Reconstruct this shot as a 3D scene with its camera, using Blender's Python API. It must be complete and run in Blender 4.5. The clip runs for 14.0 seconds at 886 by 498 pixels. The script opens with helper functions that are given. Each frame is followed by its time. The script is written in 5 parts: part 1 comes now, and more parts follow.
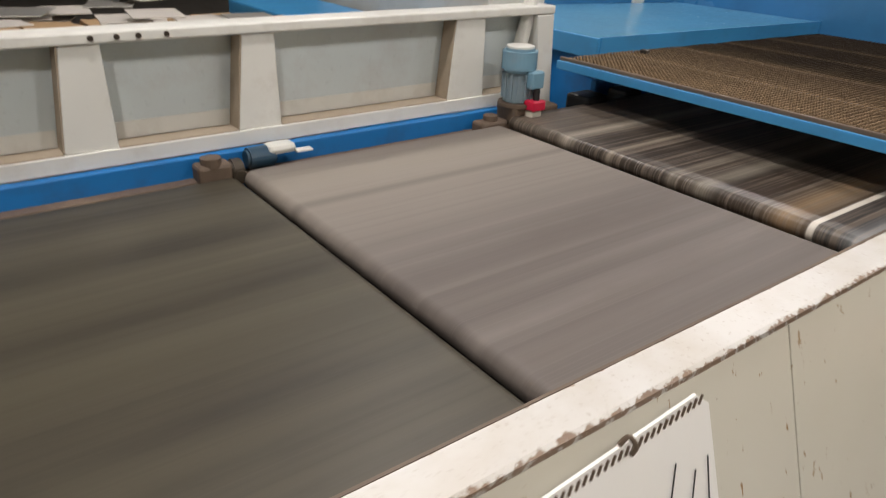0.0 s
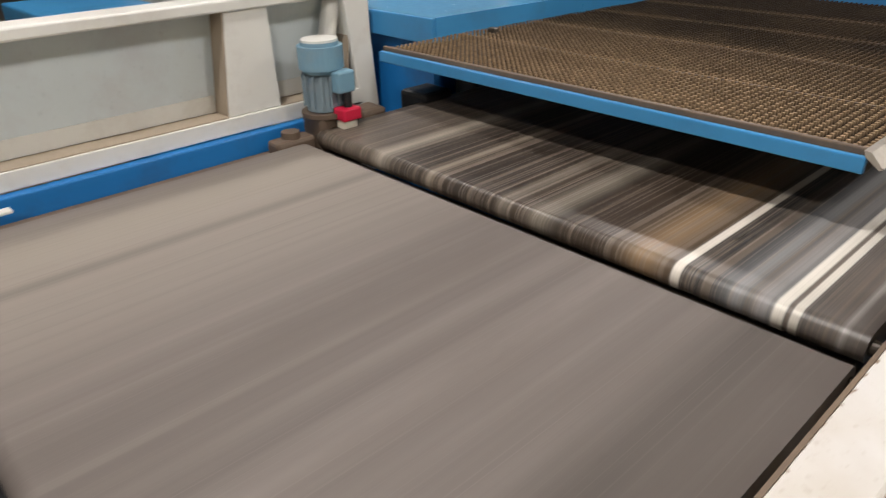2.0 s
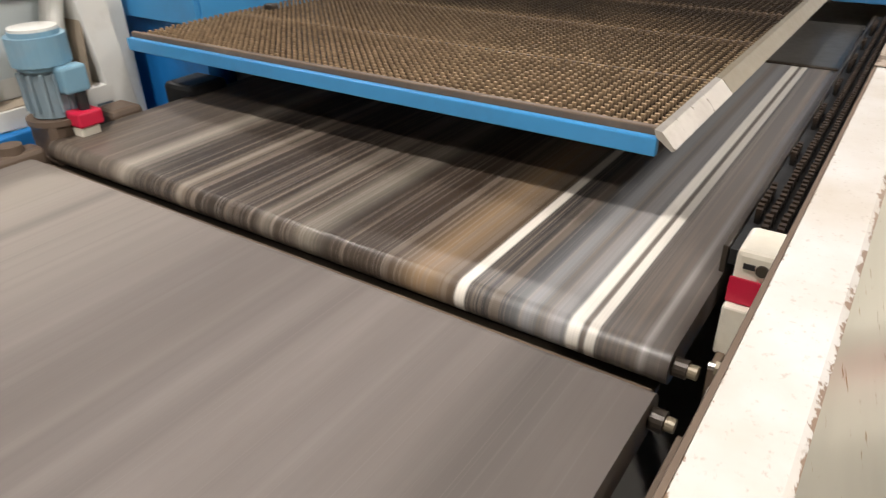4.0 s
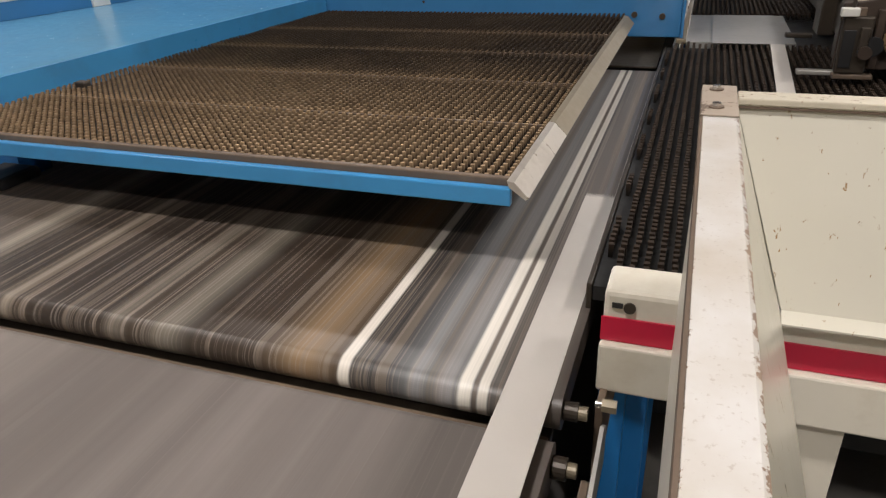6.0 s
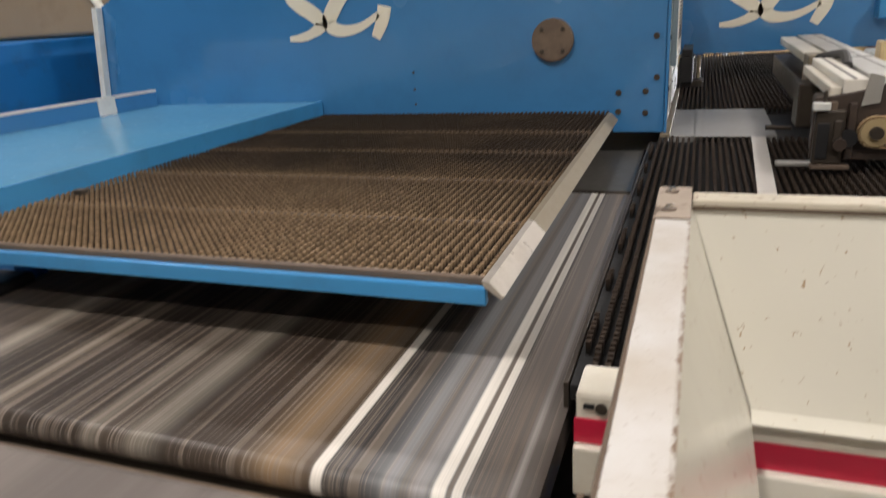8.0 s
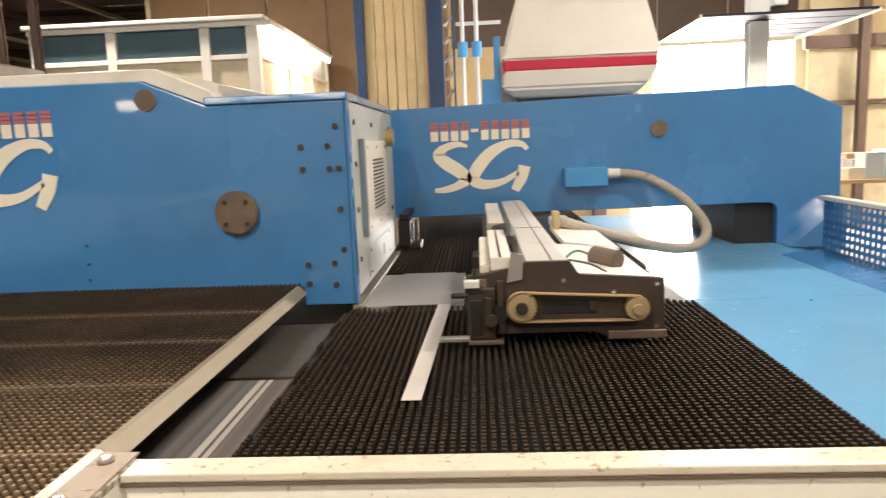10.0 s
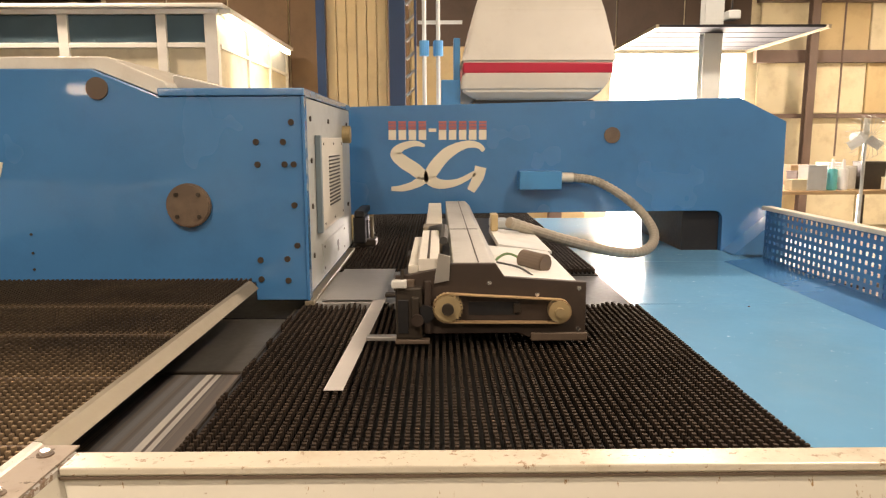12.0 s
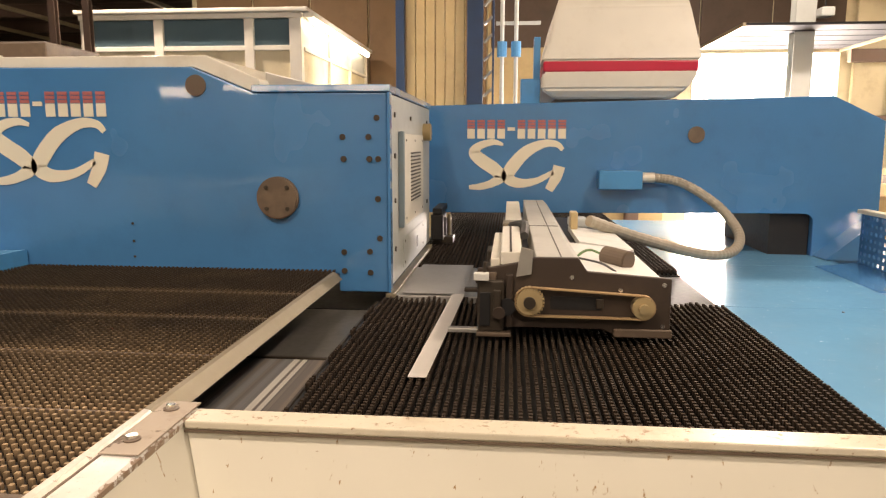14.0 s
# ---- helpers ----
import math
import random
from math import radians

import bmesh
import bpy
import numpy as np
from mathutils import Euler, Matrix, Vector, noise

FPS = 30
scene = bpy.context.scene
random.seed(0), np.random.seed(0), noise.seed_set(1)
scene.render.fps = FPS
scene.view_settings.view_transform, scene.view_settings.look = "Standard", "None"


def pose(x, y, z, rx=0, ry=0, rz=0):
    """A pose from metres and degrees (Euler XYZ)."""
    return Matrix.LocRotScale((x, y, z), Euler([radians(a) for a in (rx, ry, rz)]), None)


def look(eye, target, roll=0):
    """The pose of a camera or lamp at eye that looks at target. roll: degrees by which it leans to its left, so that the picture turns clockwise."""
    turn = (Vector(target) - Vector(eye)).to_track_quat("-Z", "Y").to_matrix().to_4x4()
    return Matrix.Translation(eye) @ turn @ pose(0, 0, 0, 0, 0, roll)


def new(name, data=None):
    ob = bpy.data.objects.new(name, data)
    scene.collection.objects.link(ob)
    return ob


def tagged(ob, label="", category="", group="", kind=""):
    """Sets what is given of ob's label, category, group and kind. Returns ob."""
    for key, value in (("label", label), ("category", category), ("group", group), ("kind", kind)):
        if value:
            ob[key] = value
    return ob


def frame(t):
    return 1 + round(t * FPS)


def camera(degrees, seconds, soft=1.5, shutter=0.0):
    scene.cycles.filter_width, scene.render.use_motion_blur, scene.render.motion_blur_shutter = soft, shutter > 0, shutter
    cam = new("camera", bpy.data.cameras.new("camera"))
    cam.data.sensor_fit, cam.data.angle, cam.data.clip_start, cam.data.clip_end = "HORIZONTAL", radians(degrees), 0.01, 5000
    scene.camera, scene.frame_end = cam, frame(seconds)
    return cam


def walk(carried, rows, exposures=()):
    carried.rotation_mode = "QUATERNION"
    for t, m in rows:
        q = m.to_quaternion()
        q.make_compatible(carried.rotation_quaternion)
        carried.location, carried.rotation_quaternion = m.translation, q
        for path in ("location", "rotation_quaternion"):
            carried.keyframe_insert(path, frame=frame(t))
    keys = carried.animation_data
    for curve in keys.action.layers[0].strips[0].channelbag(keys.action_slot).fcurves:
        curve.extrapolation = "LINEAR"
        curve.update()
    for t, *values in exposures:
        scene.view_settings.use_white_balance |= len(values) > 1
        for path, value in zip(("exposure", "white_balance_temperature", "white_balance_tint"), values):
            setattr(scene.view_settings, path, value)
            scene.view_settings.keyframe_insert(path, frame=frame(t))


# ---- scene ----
cam = camera(65.1, 14.0, 1.2, 0.5)
PATH = [
    (0, (-0.240, -1.343, 1.565), (-1.664, -0.243, 0.691), 2.4),
    (0.5, (-0.323, -1.121, 1.502), (-1.765, -0.098, 0.567), 3.5),
    (1, (-0.344, -0.887, 1.509), (-1.810, 0.087, 0.558), -0.5),
    (1.5, (-0.379, -0.689, 1.469), (-1.776, 0.423, 0.569), 0.9),
    (2, (-0.456, -0.595, 1.503), (-1.762, 0.605, 0.577), -1.4),
    (2.5, (-0.452, -0.419, 1.485), (-1.742, 0.819, 0.589), -1.7),
    (3, (-0.451, -0.321, 1.475), (-1.645, 0.994, 0.555), -1.5),
    (3.5, (-0.461, -0.291, 1.458), (-1.577, 1.094, 0.543), -1.9),
    (4, (-0.495, -0.250, 1.450), (-1.486, 1.174, 0.456), -1.3),
    (4.2, (-0.505, -0.238, 1.449), (-1.448, 1.209, 0.440), -0.9),
    (6.3, (-0.549, -0.234, 1.489), (-1.163, 1.446, 0.594), -2.7),
    (6.5, (-0.547, -0.235, 1.486), (-1.193, 1.439, 0.602), -3.3),
    (7, (-0.545, -0.241, 1.490), (-1.196, 1.442, 0.628), -2.6),
    (7.5, (-0.527, -0.232, 1.486), (-1.200, 1.453, 0.645), -3.3),
    (8, (-0.489, -0.217, 1.507), (-1.158, 1.545, 0.839), -3.9),
    (8.5, (-0.356, -0.111, 1.535), (-1.065, 1.686, 1.014), -4.9),
    (9, (-0.181, 0.047, 1.533), (-0.784, 1.922, 1.190), -2.1),
    (9.2, (-0.130, 0.076, 1.543), (-0.611, 1.992, 1.228), -2.4),
    (11.3, (-0.073, 0.054, 1.582), (0.007, 2.030, 1.286), -0.3),
    (11.5, (-0.082, 0.051, 1.568), (-0.010, 2.027, 1.272), -0.4),
    (12, (-0.066, 0.038, 1.588), (-0.052, 2.014, 1.277), -0.2),
    (12.5, (-0.087, 0.044, 1.566), (-0.093, 2.020, 1.256), -0.4),
    (13, (-0.081, 0.049, 1.588), (-0.123, 2.020, 1.252), -0.3),
    (13.5, (-0.095, 0.013, 1.588), (-0.237, 1.978, 1.242), 0.7),
    (14, (-0.107, 0.011, 1.557), (-0.295, 1.980, 1.255), 0.1),
]
EXPOSURES = [(0, -0.08, 6500, 11), (2.5, 0.18, 6500, 11), (4.0, 0.42, 6500, 11), (6.3, 0.0, 6500, 12), (7.5, 0.0, 6500, 12), (8.2, 0.15, 6500, 12), (8.8, 0.65, 6600, 12), (9.2, 0.75, 6700, 12), (11.3, 0.1, 8300, 18), (12, 0.3, 8450, 18), (14, 0.34, 8450, 18)]
walk(cam, [(t, look(eye, target, roll)) for t, eye, target, roll in PATH], EXPOSURES)

# ---- light ----
world = bpy.data.worlds.new("hall_air")
scene.world = world
world.use_nodes = True
world.node_tree.nodes["Background"].inputs[0].default_value = (0.9, 0.86, 0.78, 1)
world.node_tree.nodes["Background"].inputs[1].default_value = 0.03


def area_lamp(name, place, target, size, watts, colour, size_y=None):
    data = bpy.data.lights.new(name, "AREA")
    data.energy, data.color, data.size = watts, colour, size
    if size_y:
        data.shape, data.size_y = "RECTANGLE", size_y
    ob = new(name, data)
    ob.matrix_world = look(place, target)
    return ob


WARM = (1.0, 0.95, 0.91)
# high-bay lamps under the roof; the last, unseen, is added to brighten the back wall
HIGH_BAYS = [(-1.5, -0.8, 5.2), (-4.6, 1.8, 5.2), (2.6, 2.2, 5.2), (2.0, -3.4, 5.2), (2.6, 7.6, 5.2), (-4.6, 7.4, 5.2), (7.9, 9.2, 4.1)]
BAY_WATTS = [140, 80, 115, 165, 230, 230, 150]
for (bx, by, bz), watts in zip(HIGH_BAYS, BAY_WATTS):
    area_lamp("bay_light", (bx, by, bz - 0.17), (bx, by, 0), 0.35, watts, WARM)
# daylight in the open roller door
area_lamp("door_daylight", (4.1, 12.7, 1.15), (1.5, 3, 0.9), 2.6, 1900, (0.94, 0.96, 1.0), 2.0)

# the fluorescent tube along the booth's eave
area_lamp("tube_light", (-2.33, 9.6, 2.89), (-2.6, 9.6, 2.2), 0.1, 60, (1.0, 0.9, 0.7), 3.0)

# ---- small builders ----


def thing(name, place, label, category, group="", kind=""):
    ob = new(name)
    ob.empty_display_size = 0.05
    ob.matrix_world = Matrix.Translation(place)
    return tagged(ob, label, category, group, kind)


def base_of(ob):
    p = Vector((0, 0, 0))
    while ob is not None:
        p += ob.matrix_basis.translation
        ob = ob.parent
    return p


def part(name, bm, material, parent=None, label="", smooth=False):
    """Links a bmesh, given in world places, as one mesh under parent."""
    if parent is not None:
        bm.transform(Matrix.Translation(-base_of(parent)))
    bmesh.ops.recalc_face_normals(bm, faces=bm.faces[:])
    me = bpy.data.meshes.new(name)
    bm.to_mesh(me)
    bm.free()
    me.materials.append(material)
    if smooth:
        for p in me.polygons:
            p.use_smooth = True
    ob = new(name, me)
    if parent is not None:
        ob.parent = parent
    if label:
        ob["label"] = label
    return ob


def box(x0, x1, y0, y1, z0, z1, bev=0.0, bm=None):
    own = bmesh.new()
    bmesh.ops.create_cube(own, size=1)
    own.transform(Matrix.Translation(((x0 + x1) / 2, (y0 + y1) / 2, (z0 + z1) / 2)) @ Matrix.Diagonal((abs(x1 - x0), abs(y1 - y0), abs(z1 - z0), 1)))
    if bev:
        bmesh.ops.bevel(own, geom=own.edges[:], offset=bev, segments=2, affect="EDGES", profile=0.5)
    if bm is None:
        return own
    return merge(bm, own)


def merge(bm, own):
    me = bpy.data.meshes.new("tmp")
    own.to_mesh(me)
    own.free()
    bm.from_mesh(me)
    bpy.data.meshes.remove(me)
    return bm


def prism(outline, axis, a, b, bev=0.0):
    """A closed outline pushed along an axis. axis 'y': outline in (x, z); 'x': in (y, z); 'z': in (x, y)."""
    bm = bmesh.new()

    def at(p, d):
        return {"y": (p[0], d, p[1]), "x": (d, p[0], p[1]), "z": (p[0], p[1], d)}[axis]

    lo = [bm.verts.new(at(p, a)) for p in outline]
    hi = [bm.verts.new(at(p, b)) for p in outline]
    bm.faces.new(lo)
    bm.faces.new(hi[::-1])
    n = len(outline)
    for i in range(n):
        bm.faces.new((lo[i], lo[(i + 1) % n], hi[(i + 1) % n], hi[i]))
    bmesh.ops.recalc_face_normals(bm, faces=bm.faces[:])
    if bev:
        bmesh.ops.bevel(bm, geom=bm.edges[:], offset=bev, segments=2, affect="EDGES", profile=0.5)
    return bm


def rod(a, b, r, r2=None, n=16, bm=None, bev=0.0):
    a, b = Vector(a), Vector(b)
    own = bmesh.new()
    bmesh.ops.create_cone(own, cap_ends=True, segments=n, radius1=r, radius2=r if r2 is None else r2, depth=(b - a).length)
    if bev:
        bmesh.ops.bevel(own, geom=[e for e in own.edges if len(e.link_faces) == 2 and any(len(f.verts) > 4 for f in e.link_faces)], offset=bev, segments=2, affect="EDGES")
    own.transform(Matrix.Translation((a + b) / 2) @ (b - a).to_track_quat("Z", "Y").to_matrix().to_4x4())
    if bm is None:
        return own
    return merge(bm, own)


def tube(points, r, n=10, ribs=0.0, steps=14):
    """A bent tube through points; ribs: how far alternate rings stand proud."""
    pts = [Vector(p) for p in points]
    line = []
    for i in range(len(pts) - 1):
        p0, p1, p2, p3 = pts[max(i - 1, 0)], pts[i], pts[i + 1], pts[min(i + 2, len(pts) - 1)]
        for k in range(steps):
            s = k / steps
            line.append(0.5 * (2 * p1 + (p2 - p0) * s + (2 * p0 - 5 * p1 + 4 * p2 - p3) * s * s + (3 * p1 - p0 - 3 * p2 + p3) * s ** 3))
    line.append(pts[-1])
    bm = bmesh.new()
    rings = []
    side = Vector((0.3, 0.9, 0.2))
    for i, p in enumerate(line):
        d = (line[min(i + 1, len(line) - 1)] - line[max(i - 1, 0)]).normalized()
        u = (side - d * side.dot(d)).normalized()
        side = u
        v = d.cross(u)
        rr = r + (ribs if i % 2 else 0)
        rings.append([bm.verts.new(p + rr * (math.cos(2 * math.pi * k / n) * u + math.sin(2 * math.pi * k / n) * v)) for k in range(n)])
    for a, b in zip(rings, rings[1:]):
        for k in range(n):
            bm.faces.new((a[k], a[(k + 1) % n], b[(k + 1) % n], b[k]))
    bm.faces.new(rings[0])
    bm.faces.new(rings[-1][::-1])
    return bm


def sheet_mesh(name, verts, faces, material, parent=None):
    me = bpy.data.meshes.new(name)
    if parent is not None:
        verts = np.asarray(verts) - np.array(base_of(parent))
    me.from_pydata([tuple(v) for v in verts], [], [tuple(f) for f in faces])
    me.update()
    me.materials.append(material)
    ob = new(name, me)
    if parent is not None:
        ob.parent = parent
    return ob


# ---- materials ----


def nodes_of(name):
    m = bpy.data.materials.new(name)
    m.use_nodes = True
    nt = m.node_tree
    return m, nt, nt.nodes["Principled BSDF"]


def link(nt, a, b):
    nt.links.new(a, b)


def coords(nt, scale=(1, 1, 1), world_space=True):
    mp = nt.nodes.new("ShaderNodeMapping")
    mp.inputs["Scale"].default_value = scale
    if world_space:
        g = nt.nodes.new("ShaderNodeNewGeometry")
        link(nt, g.outputs["Position"], mp.inputs["Vector"])
    else:
        g = nt.nodes.new("ShaderNodeTexCoord")
        link(nt, g.outputs["Object"], mp.inputs["Vector"])
    return mp.outputs["Vector"]


def noise_of(nt, vec, scale, detail=4.0, rough=0.55):
    n = nt.nodes.new("ShaderNodeTexNoise")
    n.inputs["Scale"].default_value, n.inputs["Detail"].default_value, n.inputs["Roughness"].default_value = scale, detail, rough
    link(nt, vec, n.inputs["Vector"])
    return n.outputs["Fac"]


def ramp(nt, fac, stops):
    r = nt.nodes.new("ShaderNodeValToRGB")
    el = r.color_ramp.elements
    while len(el) < len(stops):
        el.new(0.5)
    for e, (p, c) in zip(el, stops):
        e.position = p
        e.color = (*c, 1) if len(c) == 3 else c
    link(nt, fac, r.inputs["Fac"])
    return r.outputs["Color"]


def mixed(nt, fac, a, b, blend="MIX"):
    m = nt.nodes.new("ShaderNodeMix")
    m.data_type, m.blend_type = "RGBA", blend
    for sock, v in ((m.inputs["Factor"], fac), (m.inputs[6], a), (m.inputs[7], b)):
        if isinstance(v, (int, float)):
            sock.default_value = v
        elif isinstance(v, tuple):
            sock.default_value = (*v, 1)
        else:
            link(nt, v, sock)
    return m.outputs[2]


def sums(nt, op, a, b=None):
    m = nt.nodes.new("ShaderNodeMath")
    m.operation = op
    for i, v in enumerate((a, b)):
        if v is None:
            continue
        if isinstance(v, (int, float)):
            m.inputs[i].default_value = v
        else:
            link(nt, v, m.inputs[i])
    return m.outputs[0]


def grade(nt, fac, lo, hi):
    m = nt.nodes.new("ShaderNodeMapRange")
    m.inputs["From Min"].default_value, m.inputs["From Max"].default_value = lo, hi
    link(nt, fac, m.inputs["Value"])
    return m.outputs["Result"]


def bump(nt, bsdf, height, strength, distance):
    b = nt.nodes.new("ShaderNodeBump")
    b.inputs["Strength"].default_value, b.inputs["Distance"].default_value = strength, distance
    link(nt, height, b.inputs["Height"])
    link(nt, b.outputs["Normal"], bsdf.inputs["Normal"])


def paint(name, colour, rough=0.35, dirt=(0.25, 0.2, 0.14), dirt_amount=0.3, chips=None, chip_level=0.7, grain=1.0, metallic=0.0, coat=0.0):
    """Painted metal: slow tone drift, blotchy grime, optional chips of another colour."""
    m, nt, b = nodes_of(name)
    v = coords(nt)
    slow = noise_of(nt, v, 1.7 * grain, 3)
    fine = noise_of(nt, v, 38 * grain, 6, 0.65)
    c = mixed(nt, grade(nt, slow, 0.3, 0.7), tuple(x * 0.92 for x in colour), tuple(min(1, x * 1.06) for x in colour))
    blot = sums(nt, "MULTIPLY", grade(nt, noise_of(nt, v, 5 * grain, 7, 0.68), 0.5, 0.78), dirt_amount)
    c = mixed(nt, blot, c, dirt)
    if chips:
        chip = grade(nt, noise_of(nt, v, 24 * grain, 8, 0.7), chip_level, chip_level + 0.03)
        c = mixed(nt, chip, c, chips)
    link(nt, c, b.inputs["Base Color"])
    link(nt, sums(nt, "ADD", sums(nt, "MULTIPLY", slow if coat else fine, 0.25), rough - 0.12), b.inputs["Roughness"])
    b.inputs["Metallic"].default_value = metallic
    b.inputs["Coat Weight"].default_value = coat
    b.inputs["Coat Roughness"].default_value = 0.035
    bump(nt, b, slow if coat else fine, 0.05 if coat else 0.12, 0.004 if coat else 0.002)
    return m


CREAM = (0.72, 0.68, 0.58)
BLUE = (0.045, 0.2, 0.43)
blue_paint = paint("blue_enamel", BLUE, 0.24, (0.03, 0.09, 0.2), 0.25, coat=0.7)
blue_light = paint("light_blue_enamel", (0.05, 0.27, 0.55), 0.32, (0.06, 0.12, 0.2), 0.35, (0.25, 0.3, 0.32), 0.74)
blue_gloss = paint("glossy_light_blue_sheet", (0.11, 0.33, 0.54), 0.22, (0.2, 0.36, 0.48), 0.25)
blue_dark = paint("blue_frame_paint", (0.012, 0.17, 0.47), 0.42, (0.04, 0.05, 0.08), 0.5)
cream_paint = paint("cream_enamel", CREAM, 0.32, (0.42, 0.34, 0.22), 0.5, (0.16, 0.11, 0.07), 0.76)
cream_clean = paint("cream_hood_paint", (0.74, 0.71, 0.63), 0.4, (0.5, 0.44, 0.34), 0.3)
white_paint = paint("off_white_paint", (0.7, 0.7, 0.66), 0.4, (0.33, 0.27, 0.2), 0.4, (0.2, 0.16, 0.12), 0.77)
panel_grey = paint("pale_blue_grey_panel", (0.6, 0.66, 0.67), 0.3, (0.4, 0.34, 0.33), 0.35)
side_grey = paint("pale_grey_cover_paint", (0.5, 0.53, 0.52), 0.35, (0.3, 0.3, 0.28), 0.4)
dark_steel = paint("dark_oiled_steel", (0.05, 0.039, 0.029), 0.45, (0.1, 0.08, 0.05), 0.5, metallic=0.3)
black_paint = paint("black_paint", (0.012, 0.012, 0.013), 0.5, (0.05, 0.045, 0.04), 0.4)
brown_steel = paint("dusty_brown_steel", (0.12, 0.085, 0.06), 0.55, (0.28, 0.2, 0.13), 0.6)
red_paint = paint("red_band_paint", (0.55, 0.012, 0.05), 0.35, (0.2, 0.03, 0.03), 0.25)
alu = paint("brushed_aluminium", (0.5, 0.49, 0.46), 0.4, (0.35, 0.31, 0.25), 0.35, metallic=0.75)
alu_dull = paint("dull_aluminium_trim", (0.25, 0.21, 0.145), 0.45, (0.2, 0.15, 0.09), 0.5, metallic=0.25)
alu_worn = paint("rubbed_aluminium_trim", (0.52, 0.48, 0.42), 0.42, (0.2, 0.16, 0.11), 0.6, (0.2, 0.16, 0.12), 0.62, metallic=0.5)
bright_steel = paint("bright_steel", (0.72, 0.71, 0.69), 0.25, (0.4, 0.38, 0.35), 0.2, metallic=0.95)
sheet_metal = paint("cut_sheet_metal", (0.66, 0.62, 0.57), 0.45, (0.5, 0.46, 0.42), 0.25, metallic=0.25)
plate_metal = paint("galvanised_plate", (0.45, 0.44, 0.42), 0.4, (0.3, 0.29, 0.27), 0.4, metallic=0.6)
dull_plate = paint("smooth_grey_plate", (0.13, 0.12, 0.105), 0.35, (0.12, 0.11, 0.1), 0.4, metallic=0.4)
car_brown = paint("dusty_brown_side_plate", (0.045, 0.03, 0.022), 0.5, (0.1, 0.068, 0.045), 0.5, (0.02, 0.016, 0.013), 0.7)
brass = paint("dusty_brass_pulley", (0.52, 0.4, 0.22), 0.45, (0.25, 0.18, 0.1), 0.5, metallic=0.4)
belt_tan = paint("tan_drive_belt", (0.42, 0.28, 0.15), 0.6, (0.2, 0.13, 0.07), 0.4)
hose_skin = paint("ribbed_hose_skin", (0.36, 0.32, 0.255), 0.55, (0.25, 0.2, 0.15), 0.4)
concrete = paint("concrete_floor", (0.2, 0.19, 0.17), 0.6, (0.08, 0.075, 0.07), 0.6, grain=0.6)
tan_wall = paint("tan_wall_panel", (0.5, 0.38, 0.2), 0.55, (0.25, 0.17, 0.09), 0.5, grain=0.5)
insul = paint("yellowed_insulation", (0.66, 0.58, 0.4), 0.6, (0.35, 0.26, 0.14), 0.55, grain=0.6)
brown_wall = paint("brown_wall_sheet", (0.2, 0.12, 0.06), 0.6, (0.1, 0.06, 0.03), 0.5, grain=0.6)
roof_dark = paint("dark_roof_sheet", (0.09, 0.06, 0.045), 0.7, (0.04, 0.03, 0.02), 0.5, grain=0.4)
steel_red = paint("roof_steel_primer", (0.14, 0.09, 0.07), 0.55, (0.06, 0.05, 0.04), 0.4)
insul_dull = paint("dusty_tan_sheet", (0.34, 0.26, 0.17), 0.5, (0.2, 0.14, 0.08), 0.5)
door_grey = paint("grey_door_slat", (0.022, 0.022, 0.025), 0.7, (0.03, 0.03, 0.03), 0.4)
# dust on the ledges; on the post flanks also painted shade
dust_shade_tan = paint("brown_dust_and_shade", (0.34, 0.28, 0.21), 0.8, (0.2, 0.15, 0.1), 0.5)
slide_white = paint("scuffed_pale_slide_paint", (0.52, 0.51, 0.47), 0.4, (0.3, 0.27, 0.22), 0.4)
door_grey.node_tree.nodes["Principled BSDF"].inputs["Specular IOR Level"].default_value = 0.05
card = paint("brown_cardboard", (0.42, 0.28, 0.15), 0.75, (0.3, 0.19, 0.1), 0.4)
paper = paint("white_paper", (0.8, 0.79, 0.76), 0.6, (0.5, 0.48, 0.44), 0.15)
rubber = paint("grey_rubber", (0.06, 0.06, 0.06), 0.6, (0.1, 0.09, 0.08), 0.4)
motor_grey = paint("grey_blue_motor_casting", (0.2, 0.27, 0.31), 0.45, (0.25, 0.2, 0.15), 0.55)
motor_dark = paint("dark_teal_casting", (0.02, 0.06, 0.1), 0.45, (0.12, 0.1, 0.08), 0.5)
motor_blue = paint("pale_blue_motor_cowl", (0.17, 0.32, 0.42), 0.4, (0.35, 0.3, 0.24), 0.4)
teal = paint("turquoise_plastic", (0.1, 0.5, 0.5), 0.4, (0.1, 0.3, 0.3), 0.2)
ink = paint("black_ink", (0.02, 0.02, 0.02), 0.6, (0.05, 0.05, 0.05), 0.1)
logo_cream = paint("cream_lettering_film", (0.76, 0.71, 0.57), 0.4, (0.6, 0.52, 0.38), 0.2)
logo_red = paint("red_lettering_film", (0.42, 0.14, 0.14), 0.4, (0.4, 0.1, 0.08), 0.2)
window_blue = paint("tinted_booth_glass", (0.09, 0.15, 0.18), 0.1, (0.07, 0.13, 0.16), 0.3)


def glow(name, colour, strength):
    m, nt, b = nodes_of(name)
    b.inputs["Base Color"].default_value = (*colour, 1)
    b.inputs["Emission Color"].default_value = (*colour, 1)
    b.inputs["Emission Strength"].default_value = strength
    return m


tube_glow = glow("lit_tube", (1.0, 0.93, 0.78), 9.0)
bay_glow = glow("lit_lamp_lens", (1.0, 0.9, 0.75), 14.0)
sky_glow = glow("overexposed_daylight", (0.97, 0.98, 1.0), 6.0)


